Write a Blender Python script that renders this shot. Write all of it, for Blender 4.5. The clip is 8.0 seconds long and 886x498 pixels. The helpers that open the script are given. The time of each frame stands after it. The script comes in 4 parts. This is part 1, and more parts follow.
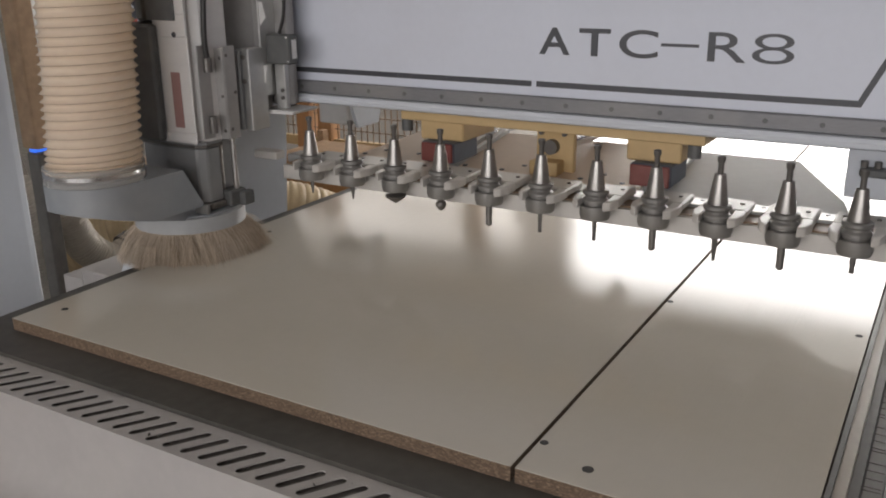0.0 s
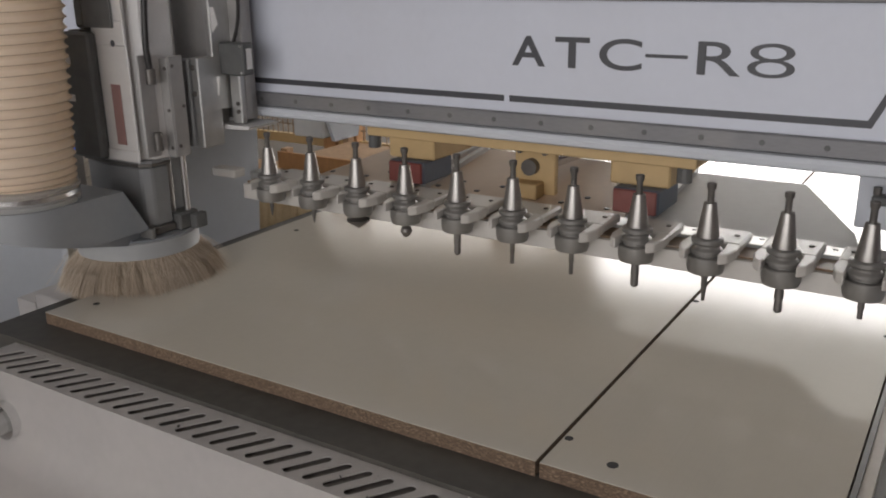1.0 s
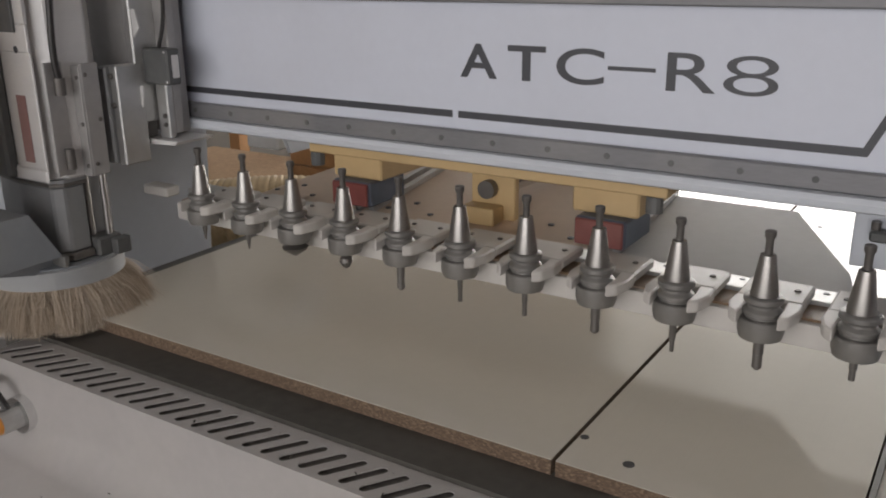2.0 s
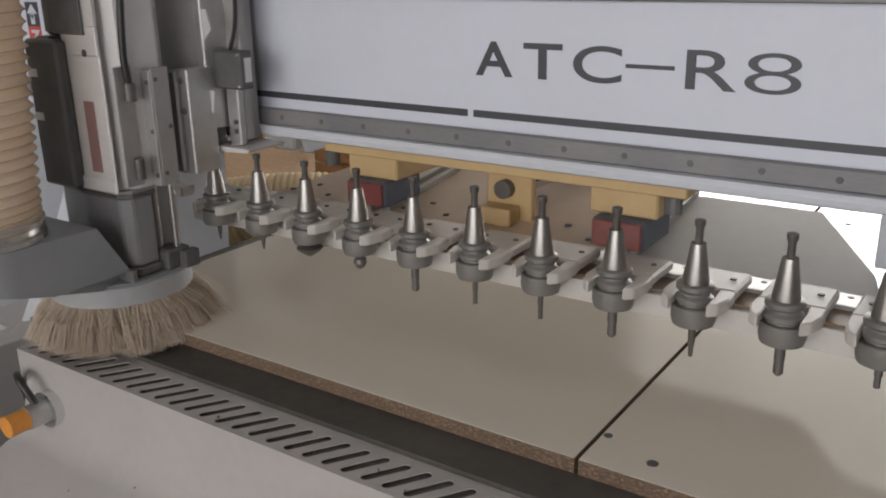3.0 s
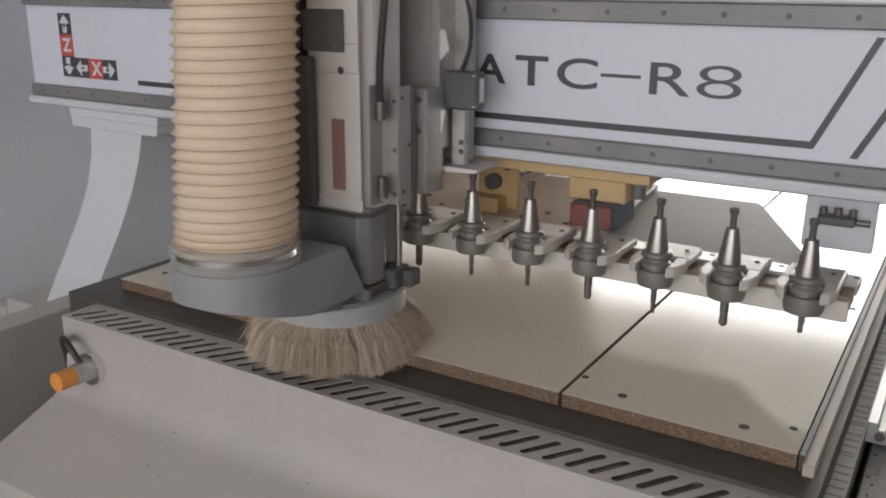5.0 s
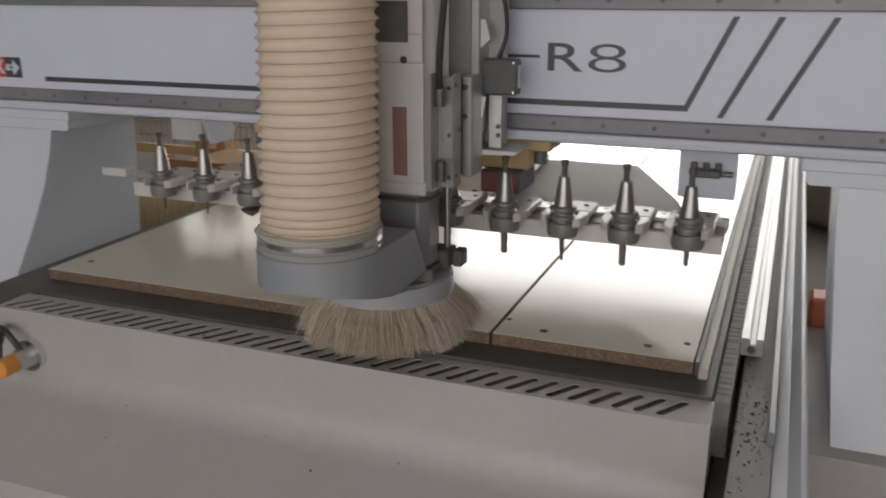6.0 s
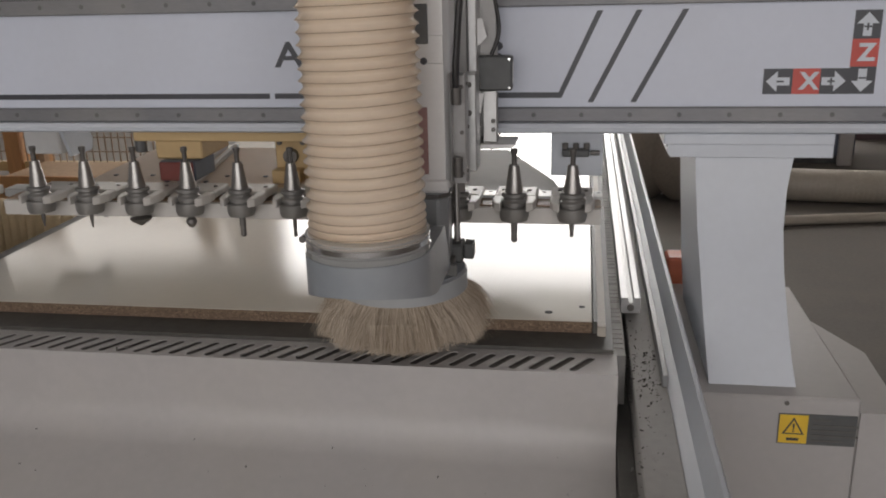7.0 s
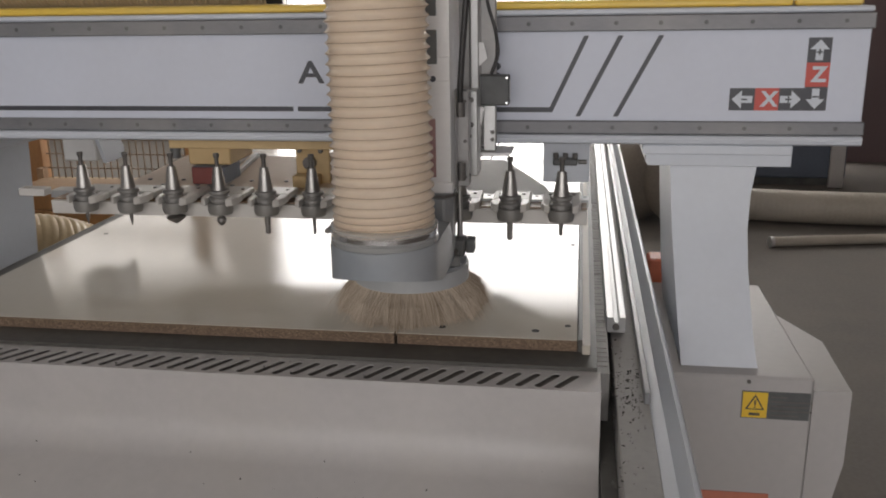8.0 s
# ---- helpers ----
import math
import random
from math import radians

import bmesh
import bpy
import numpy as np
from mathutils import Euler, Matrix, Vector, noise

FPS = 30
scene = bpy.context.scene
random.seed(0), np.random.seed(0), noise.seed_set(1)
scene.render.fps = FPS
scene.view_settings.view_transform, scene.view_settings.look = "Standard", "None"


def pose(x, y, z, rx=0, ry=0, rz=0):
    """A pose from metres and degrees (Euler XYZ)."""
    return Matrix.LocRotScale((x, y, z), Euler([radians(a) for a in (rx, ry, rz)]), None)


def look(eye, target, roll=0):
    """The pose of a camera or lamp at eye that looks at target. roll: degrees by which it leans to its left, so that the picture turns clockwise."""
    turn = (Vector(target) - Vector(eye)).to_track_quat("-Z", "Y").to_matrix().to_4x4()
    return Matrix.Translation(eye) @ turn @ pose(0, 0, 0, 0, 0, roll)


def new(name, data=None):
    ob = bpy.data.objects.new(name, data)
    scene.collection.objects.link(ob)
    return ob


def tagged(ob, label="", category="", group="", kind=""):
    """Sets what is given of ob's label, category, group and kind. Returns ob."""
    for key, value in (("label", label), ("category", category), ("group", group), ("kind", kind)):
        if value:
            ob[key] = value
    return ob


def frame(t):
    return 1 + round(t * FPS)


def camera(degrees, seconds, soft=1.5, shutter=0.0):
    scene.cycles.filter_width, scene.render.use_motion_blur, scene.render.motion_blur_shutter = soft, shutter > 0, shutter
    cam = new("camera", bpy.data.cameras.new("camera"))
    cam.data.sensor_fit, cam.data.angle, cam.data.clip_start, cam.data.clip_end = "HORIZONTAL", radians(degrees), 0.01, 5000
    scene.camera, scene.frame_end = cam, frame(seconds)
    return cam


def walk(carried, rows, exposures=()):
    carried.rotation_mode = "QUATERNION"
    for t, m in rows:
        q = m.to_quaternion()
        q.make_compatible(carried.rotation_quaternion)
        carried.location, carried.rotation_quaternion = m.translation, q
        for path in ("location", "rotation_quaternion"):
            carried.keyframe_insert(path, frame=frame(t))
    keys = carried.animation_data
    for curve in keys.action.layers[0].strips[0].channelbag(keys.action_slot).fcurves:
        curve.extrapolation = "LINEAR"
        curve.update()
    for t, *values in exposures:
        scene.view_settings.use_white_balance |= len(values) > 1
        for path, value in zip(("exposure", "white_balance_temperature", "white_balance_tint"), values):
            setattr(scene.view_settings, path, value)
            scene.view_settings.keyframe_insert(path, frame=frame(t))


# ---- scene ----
# World: x along the gantry beam, y away from the operator, z up; the laminate sheet's top lies at 0.85 m.
cam = camera(53.52, 8.0, soft=1.9, shutter=0.3)
PATH = [
    (0.0, 0.384, -0.804, 1.408, 71.814, 0.640, 30.318),
    (0.5, 0.386, -0.812, 1.405, 72.099, 0.639, 31.244),
    (1.0, 0.387, -0.816, 1.402, 72.067, 0.764, 31.898),
    (1.5, 0.381, -0.819, 1.403, 71.931, 0.566, 32.027),
    (3.0, 0.379, -0.817, 1.403, 71.643, 1.012, 34.122),
    (3.5, 0.397, -0.818, 1.404, 71.401, 0.894, 34.172),
    (4.0, 0.441, -0.815, 1.397, 71.389, 0.663, 35.743),
    (4.5, 0.445, -0.907, 1.405, 71.981, -0.775, 34.347),
    (5.8, 0.435, -1.234, 1.390, 73.762, 0.587, 24.322),
    (6.0, 0.412, -1.257, 1.390, 73.195, 0.124, 21.455),
    (6.5, 0.291, -1.307, 1.382, 72.619, 1.938, 9.819),
    (7.0, 0.295, -1.376, 1.409, 72.542, 1.412, 8.826),
    (7.5, 0.307, -1.417, 1.417, 73.730, -0.018, 9.200),
    (8.0, 0.312, -1.421, 1.428, 73.684, 0.932, 8.704),
]
walk(cam, [(t, pose(*p)) for t, *p in PATH], exposures=[(0.0, 0.04), (0.5, -0.02), (1.5, -0.08), (3.0, 0.14), (4.7, 0.16), (5.8, -0.22), (6.5, -0.38), (7.0, -0.3), (8.0, -0.2)])

# ---- light ----
world = bpy.data.worlds.new("sky")
scene.world = world
world.use_nodes = True
wn = world.node_tree.nodes
sky = wn.new("ShaderNodeTexSky")
sky.sky_type, sky.sun_disc, sky.sun_elevation, sky.sun_rotation = "NISHITA", False, radians(38), radians(20)
wn["Background"].inputs["Strength"].default_value = 0.12
world.node_tree.links.new(sky.outputs[0], wn["Background"].inputs["Color"])


def sun_lamp(strength, elevation, heading, angle):
    data = bpy.data.lights.new("sun", "SUN")
    data.energy, data.angle, data.color = strength, radians(angle), (1.0, 0.95, 0.88)
    ob = new("sun", data)
    ob.matrix_basis = pose(0, 0, 8, 90 - elevation, 0, heading)
    return ob


def window_light(name, centre, target, w, h, watts, colour):
    data = bpy.data.lights.new(name, "AREA")
    data.shape, data.size, data.size_y, data.energy, data.color = "RECTANGLE", w, h, watts, colour
    ob = new(name, data)
    ob.matrix_basis = look(centre, target)
    return ob


sun_lamp(0.5, 40, 160, 12)
HALL = dict(x0=-7.0, x1=5.5, y0=-4.5, y1=7.5, z1=6.2)
window_light("back_window_light", (-0.15, 7.42, 2.2), (-0.15, 0.0, 1.2), 5.4, 2.5, 215, (1.0, 0.96, 0.93))
# added fill at the unseen left panes, lifts the boards' left reflections
window_light("left_fill_light", (-4.55, 7.42, 2.1), (-2.0, 0.0, 1.2), 3.2, 2.3, 50, (1.0, 0.94, 0.88))
# Added fill from behind the camera for the faces that look forward.
window_light("front_fill_light", (0.3, -4.42, 1.7), (0.0, 1.0, 1.3), 5.0, 2.4, 114, (1.0, 0.97, 0.975))

# ---- materials ----


def mat(name, colour, rough=0.5, metal=0.0, var=0.12, scale=8.0, bump=0.0, bump_scale=120.0, stretch=(1, 1, 1), coat=0.0, fine=60.0, dust=0.0, dust_colour=(0.45, 0.42, 0.38)):
    """A surface with two scales of tone, gloss that varies, fine relief and dust."""
    m = bpy.data.materials.new(name)
    m.use_nodes = True
    nt = m.node_tree
    b, link = nt.nodes["Principled BSDF"], nt.links.new
    co = nt.nodes.new("ShaderNodeTexCoord")
    mp = nt.nodes.new("ShaderNodeMapping")
    mp.inputs["Scale"].default_value = stretch
    link(co.outputs["Object"], mp.inputs["Vector"])
    n1, n2 = nt.nodes.new("ShaderNodeTexNoise"), nt.nodes.new("ShaderNodeTexNoise")
    for n, s, d in ((n1, scale, 4), (n2, fine, 5)):
        n.inputs["Scale"].default_value, n.inputs["Detail"].default_value = s, d
        link(mp.outputs[0], n.inputs["Vector"])
    add = nt.nodes.new("ShaderNodeMath")
    add.operation = "ADD"
    link(n1.outputs["Fac"], add.inputs[0])
    link(n2.outputs["Fac"], add.inputs[1])
    ramp = nt.nodes.new("ShaderNodeMapRange")
    ramp.inputs["From Min"].default_value, ramp.inputs["From Max"].default_value = 0.6, 1.4
    ramp.inputs["To Min"].default_value, ramp.inputs["To Max"].default_value = 1 - var, 1 + var
    link(add.outputs[0], ramp.inputs["Value"])
    mul = nt.nodes.new("ShaderNodeVectorMath")
    mul.operation = "MULTIPLY"
    mul.inputs[0].default_value = colour
    link(ramp.outputs[0], mul.inputs[1])
    out = mul.outputs[0]
    if dust:
        n3 = nt.nodes.new("ShaderNodeTexNoise")
        n3.inputs["Scale"].default_value, n3.inputs["Detail"].default_value = 5.0, 6
        link(co.outputs["Object"], n3.inputs["Vector"])
        r3 = nt.nodes.new("ShaderNodeMapRange")
        r3.inputs["From Min"].default_value, r3.inputs["From Max"].default_value, r3.inputs["To Max"].default_value = 0.45, 0.75, dust
        link(n3.outputs["Fac"], r3.inputs["Value"])
        mix = nt.nodes.new("ShaderNodeMix")
        mix.data_type = "RGBA"
        link(r3.outputs[0], mix.inputs[0])
        link(out, mix.inputs[6])
        mix.inputs[7].default_value = (*dust_colour, 1)
        out = mix.outputs[2]
    link(out, b.inputs["Base Color"])
    rr = nt.nodes.new("ShaderNodeMapRange")
    rr.inputs["To Min"].default_value, rr.inputs["To Max"].default_value = max(rough - 0.08, 0.03), min(rough + 0.08, 1)
    link(n1.outputs["Fac"], rr.inputs["Value"])
    link(rr.outputs[0], b.inputs["Roughness"])
    b.inputs["Metallic"].default_value = metal
    b.inputs["Coat Weight"].default_value = coat
    if bump:
        n4 = nt.nodes.new("ShaderNodeTexNoise")
        n4.inputs["Scale"].default_value, n4.inputs["Detail"].default_value = bump_scale, 4
        link(mp.outputs[0], n4.inputs["Vector"])
        bp = nt.nodes.new("ShaderNodeBump")
        bp.inputs["Strength"].default_value, bp.inputs["Distance"].default_value = bump, 0.002
        link(n4.outputs["Fac"], bp.inputs["Height"])
        link(bp.outputs[0], b.inputs["Normal"])
    return m


def glow(name, colour, strength):
    m = bpy.data.materials.new(name)
    m.use_nodes = True
    b = m.node_tree.nodes["Principled BSDF"]
    b.inputs["Base Color"].default_value = (*colour, 1)
    b.inputs["Emission Color"].default_value = (*colour, 1)
    b.inputs["Emission Strength"].default_value = strength
    return m


WHITE = mat("white_powder_coat", (0.60, 0.63, 0.68), 0.42, var=0.03, bump=0.08, bump_scale=400, dust=0.12)
# Dusty white, also dimmed and warmed for the weak light on low upright faces.
WHITE_DUST_SHADE = mat("dusty_shaded_white_paint", (0.43, 0.41, 0.398), 0.45, var=0.05, bump=0.1, bump_scale=350, dust=0.35)
BEAM = mat("beam_panel_white", (0.62, 0.65, 0.735), 0.5, var=0.025, bump=0.06, bump_scale=300, dust=0.08)
GREY_RAIL = mat("ground_steel", (0.20, 0.20, 0.21), 0.5, metal=0.3, var=0.12, scale=6, stretch=(1, 6, 6), dust=0.3)
ALU = mat("bright_aluminium", (0.78, 0.78, 0.78), 0.22, metal=1.0, var=0.06, stretch=(8, 0.6, 8), bump=0.03)
ALU_DULL = mat("dull_aluminium", (0.55, 0.55, 0.54), 0.42, metal=0.85, var=0.1, bump=0.05, dust=0.25)
STEEL = mat("machined_steel", (0.40, 0.385, 0.365), 0.4, metal=1.0, var=0.08, stretch=(2, 2, 12), bump=0.03)
STEEL_DARK = mat("blackened_steel", (0.15, 0.14, 0.13), 0.42, metal=0.5, var=0.2, dust=0.18)
NUT = mat("dull_nut_steel", (0.23, 0.222, 0.21), 0.42, metal=0.45, var=0.15, dust=0.25)
BLACK = mat("black_paint", (0.095, 0.098, 0.097), 0.5, var=0.2, dust=0.25)
DECAL = mat("black_vinyl", (0.055, 0.057, 0.066), 0.45, var=0.1)
DARK_BED = mat("dark_phenolic_bed", (0.070, 0.066, 0.058), 0.5, var=0.3, scale=12, dust=0.4, dust_colour=(0.12, 0.105, 0.09))
MUSTARD = mat("mustard_paint", (0.56, 0.40, 0.20), 0.55, var=0.06, dust=0.2, dust_colour=(0.55, 0.45, 0.3))
YELLOW = mat("yellow_cover", (0.80, 0.55, 0.09), 0.4, var=0.05, dust=0.15)
TAN = mat("dusty_rack_plate", (0.58, 0.46, 0.355), 0.4, metal=0.0, var=0.06, dust=0.4, dust_colour=(0.60, 0.50, 0.40))
RUST = mat("brown_rack_bar", (0.26, 0.17, 0.10), 0.45, var=0.2, scale=30, dust=0.3)
PLASTIC = mat("white_nylon", (0.58, 0.555, 0.52), 0.38, var=0.05, dust=0.15)
SHOE = mat("grey_shoe_plastic", (0.265, 0.285, 0.305), 0.4, var=0.06, bump=0.05, dust=0.3)
SHOE_PALE = mat("pale_grey_ring", (0.36, 0.37, 0.375), 0.4, var=0.06, dust=0.25)
SPINDLE = mat("spindle_grey", (0.25, 0.255, 0.26), 0.38, metal=0.15, var=0.08, dust=0.2)
FACE = mat("spindle_silver", (0.70, 0.69, 0.68), 0.36, metal=0.15, var=0.04, stretch=(2, 2, 10), dust=0.15)
PLATE = mat("carriage_grey", (0.37, 0.36, 0.35), 0.42, metal=0.2, var=0.1, dust=0.3)
RED_MARK = mat("dull_red_label", (0.30, 0.17, 0.16), 0.5, var=0.1)
RED = mat("signal_red", (0.55, 0.09, 0.07), 0.5, var=0.06)
MAROON = mat("dull_maroon", (0.20, 0.05, 0.042), 0.5, var=0.1, dust=0.2)
ORANGE_RED = mat("faded_orange_red", (0.52, 0.14, 0.07), 0.5, var=0.1, dust=0.3)
BRUSH = mat("brush_bristle", (0.50, 0.42, 0.32), 0.6, var=0.35, scale=40, fine=200)
CABLE = mat("black_cable", (0.03, 0.028, 0.027), 0.45, var=0.1)
BRASS = mat("orange_cap", (0.72, 0.30, 0.06), 0.4, var=0.08)
WARN = mat("warning_yellow", (0.80, 0.52, 0.05), 0.45, var=0.04)
FLOOR = mat("grey_concrete", (0.145, 0.13, 0.115), 0.85, var=0.15, scale=1.5, bump=0.2, bump_scale=60, dust=0.3, dust_colour=(0.19, 0.16, 0.13))
CHANNEL = mat("dusty_grey_channel", (0.36, 0.35, 0.335), 0.6, var=0.1, bump=0.1, dust=0.4, dust_colour=(0.3, 0.27, 0.24))
HOSE_WIRE = mat("tan_hose_wire", (0.42, 0.31, 0.21), 0.4, var=0.1)
WIRE = mat("brown_wire", (0.27, 0.19, 0.125), 0.5, var=0.1)
RAIL = mat("worn_aluminium_rail", (0.50, 0.50, 0.50), 0.4, metal=0.6, var=0.1, stretch=(8, 0.6, 8), dust=0.2)
HOLE_SHADE = mat("hole_shade", (0.045, 0.043, 0.042), 0.8, var=0.2)
# Dusty brown, darkened to stand for the shade inside the cover's slots.
SLOT_SHADE = mat("dusty_slot_shade", (0.13, 0.118, 0.108), 0.8, var=0.25, scale=30)
GREY_PLATE = mat("grey_painted_plate", (0.58, 0.57, 0.55), 0.5, var=0.05, dust=0.2)
WALL = mat("hall_wall", (0.66, 0.65, 0.63), 0.7, var=0.06, scale=1.0, bump=0.1)
WALL_DARK = mat("dark_wine_sheet", (0.16, 0.11, 0.11), 0.6, var=0.1, scale=1.0)
BLUE_DARK = mat("slate_blue_machine", (0.10, 0.12, 0.16), 0.45, var=0.1)
CARTON = mat("raw_particleboard", (0.46, 0.31, 0.19), 0.75, var=0.2, scale=25)
TIMBER = mat("orange_timber", (0.50, 0.27, 0.12), 0.6, var=0.15, stretch=(6, 6, 1))
PALE_HOSE = mat("pale_duct", (0.40, 0.36, 0.30), 0.5, var=0.1, dust=0.3)
BAG = mat("bag_cloth", (0.20, 0.17, 0.14), 0.85, var=0.15, scale=3, bump=0.2)
TAN_HOSE = mat("tan_duct", (0.52, 0.40, 0.24), 0.4, var=0.1)
BLUE_GLOW = glow("blue_led", (0.05, 0.2, 1.0), 0.8)
DAY = glow("daylight_pane", (1.0, 0.98, 0.96), 1.6)
FRONT_GLOW = glow("front_glow_pane", (1.0, 0.97, 0.95), 0.1)
DAY_DIM = glow("dim_glow_pane", (1.0, 0.94, 0.88), 0.42)
UPPER_GLOW = glow("upper_glow_pane", (1.0, 0.98, 0.92), 1.15)
UPPER_GLOW_DIM = glow("dim_upper_glow_pane", (1.0, 0.97, 0.90), 0.8)


def hose_material():
    """Thin cream plastic that lets some light through."""
    m = mat("cream_pu_hose", (0.93, 0.80, 0.65), 0.2, var=0.05, scale=10, coat=0.4)
    nt = m.node_tree
    b, link = nt.nodes["Principled BSDF"], nt.links.new
    b.inputs["Coat Roughness"].default_value = 0.08
    tl = nt.nodes.new("ShaderNodeBsdfTranslucent")
    tl.inputs["Color"].default_value = (0.98, 0.86, 0.68, 1)
    tp = nt.nodes.new("ShaderNodeBsdfTransparent")
    tp.inputs["Color"].default_value = (1.0, 0.90, 0.76, 1)
    m1, m2 = nt.nodes.new("ShaderNodeMixShader"), nt.nodes.new("ShaderNodeMixShader")
    m1.inputs[0].default_value, m2.inputs[0].default_value = 0.28, 0.05
    link(b.outputs[0], m1.inputs[1])
    link(tl.outputs[0], m1.inputs[2])
    link(m1.outputs[0], m2.inputs[1])
    link(tp.outputs[0], m2.inputs[2])
    link(m2.outputs[0], nt.nodes["Material Output"].inputs["Surface"])
    return m


def laminate_material(name, strength, across):
    """Warm white melamine with faint wood grain along y."""
    m = mat(name, (0.58, 0.54, 0.465), 0.27, var=0.02, scale=3)
    nt = m.node_tree
    b, link = nt.nodes["Principled BSDF"], nt.links.new
    co = nt.nodes.new("ShaderNodeTexCoord")
    mp = nt.nodes.new("ShaderNodeMapping")
    mp.inputs["Scale"].default_value = (across, 0.7, 1)
    link(co.outputs["Object"], mp.inputs["Vector"])
    n = nt.nodes.new("ShaderNodeTexNoise")
    n.inputs["Scale"].default_value, n.inputs["Detail"].default_value, n.inputs["Distortion"].default_value = 1.0, 3, 0.6
    link(mp.outputs[0], n.inputs["Vector"])
    bp = nt.nodes.new("ShaderNodeBump")
    bp.inputs["Strength"].default_value, bp.inputs["Distance"].default_value = strength, 0.0014
    link(n.outputs["Fac"], bp.inputs["Height"])
    link(bp.outputs[0], b.inputs["Normal"])
    b.inputs["Specular IOR Level"].default_value = 0.45
    for l in list(nt.links):
        if l.to_socket == b.inputs["Roughness"]:
            nt.links.remove(l)
    b.inputs["Roughness"].default_value = 0.09
    return m


def chipboard_material():
    """Raw particleboard edge: brown and pale flakes."""
    m = bpy.data.materials.new("particleboard_edge")
    m.use_nodes = True
    nt = m.node_tree
    b, link = nt.nodes["Principled BSDF"], nt.links.new
    co = nt.nodes.new("ShaderNodeTexCoord")
    mp = nt.nodes.new("ShaderNodeMapping")
    mp.inputs["Scale"].default_value = (1.0, 1.0, 2.2)
    link(co.outputs["Object"], mp.inputs["Vector"])
    v = nt.nodes.new("ShaderNodeTexVoronoi")
    v.inputs["Scale"].default_value = 330
    link(mp.outputs[0], v.inputs["Vector"])
    ramp = nt.nodes.new("ShaderNodeValToRGB")
    e = ramp.color_ramp.elements
    e[0].position, e[0].color = 0.0, (0.10, 0.068, 0.045, 1)
    e[1].position, e[1].color = 1.0, (0.30, 0.21, 0.14, 1)
    mid = ramp.color_ramp.elements.new(0.62)
    mid.color = (0.155, 0.105, 0.07, 1)
    link(v.outputs["Color"], ramp.inputs["Fac"])
    link(ramp.outputs["Color"], b.inputs["Base Color"])
    bp = nt.nodes.new("ShaderNodeBump")
    bp.inputs["Strength"].default_value, bp.inputs["Distance"].default_value = 0.5, 0.002
    link(v.outputs["Distance"], bp.inputs["Height"])
    link(bp.outputs[0], b.inputs["Normal"])
    b.inputs["Roughness"].default_value = 0.85
    return m


HOSE, LAMINATE, CHIPBOARD = hose_material(), laminate_material("melamine_laminate", 0.12, 230), chipboard_material()
LAMINATE_GRAINED = laminate_material("grained_melamine_laminate", 0.3, 150)


def clear_material():
    m = bpy.data.materials.new("clear_plastic")
    m.use_nodes = True
    b = m.node_tree.nodes["Principled BSDF"]
    b.inputs["Base Color"].default_value = (0.9, 0.9, 0.88, 1)
    b.inputs["Roughness"].default_value, b.inputs["Transmission Weight"].default_value, b.inputs["IOR"].default_value = 0.12, 0.7, 1.4
    return m


CLEAR = clear_material()

# ---- building helpers ----
BASES = {}


def thing(name, base, label, category, group="", kind=""):
    ob = new(name)
    ob.location = base
    ob.empty_display_size = 0.05
    BASES[ob.name] = Vector(base)
    return tagged(ob, label, category, group, kind)


def part(name, bm, material, parent, label="", smooth=False):
    """Links a bmesh, drawn in world places, as one mesh under a thing or a part."""
    root = parent
    while root.parent:
        root = root.parent
    bmesh.ops.translate(bm, verts=bm.verts, vec=-BASES[root.name])
    me = bpy.data.meshes.new(name)
    bm.to_mesh(me)
    bm.free()
    for m in material if isinstance(material, tuple) else (material,):
        me.materials.append(m)
    if smooth:
        for p in me.polygons:
            p.use_smooth = True
        me.set_sharp_from_angle(angle=radians(38))
    ob = new(name, me)
    ob.parent = parent
    return tagged(ob, label)


def structure(name, bm, material, label, category):
    me = bpy.data.meshes.new(name)
    bm.to_mesh(me)
    bm.free()
    me.materials.append(material)
    ob = new(name, me)
    BASES[ob.name] = Vector((0, 0, 0))
    return tagged(ob, label, category, kind="structure")


def box(bm, x0, x1, y0, y1, z0, z1, bevel=0.0, seg=1):
    m = Matrix.LocRotScale(((x0 + x1) / 2, (y0 + y1) / 2, (z0 + z1) / 2), None, (x1 - x0, y1 - y0, z1 - z0))
    vs = bmesh.ops.create_cube(bm, size=1, matrix=m)["verts"]
    if bevel:
        es = {e for v in vs for e in v.link_edges}
        bmesh.ops.bevel(bm, geom=list(es), offset=bevel, segments=seg, affect="EDGES", profile=0.5)
    return bm


def boxed(*a, **k):
    return box(bmesh.new(), *a, **k)


def prism(bm, pts, axis, a, b, bevel=0.0):
    """A polygon in the two other axes, drawn out from a to b along axis."""
    def place(p, q):
        return {"x": (q, p[0], p[1]), "y": (p[0], q, p[1]), "z": (p[0], p[1], q)}[axis]
    lo = [bm.verts.new(place(p, a)) for p in pts]
    hi = [bm.verts.new(place(p, b)) for p in pts]
    n = len(pts)
    fs = [bm.faces.new(lo), bm.faces.new(hi[::-1])]
    fs += [bm.faces.new((lo[i], hi[i], hi[(i + 1) % n], lo[(i + 1) % n])) for i in range(n)]
    bmesh.ops.recalc_face_normals(bm, faces=fs)
    if bevel:
        bmesh.ops.bevel(bm, geom=list({e for f in fs for e in f.edges}), offset=bevel, segments=1, affect="EDGES")
    return bm


def prismed(*a, **k):
    return prism(bmesh.new(), *a, **k)


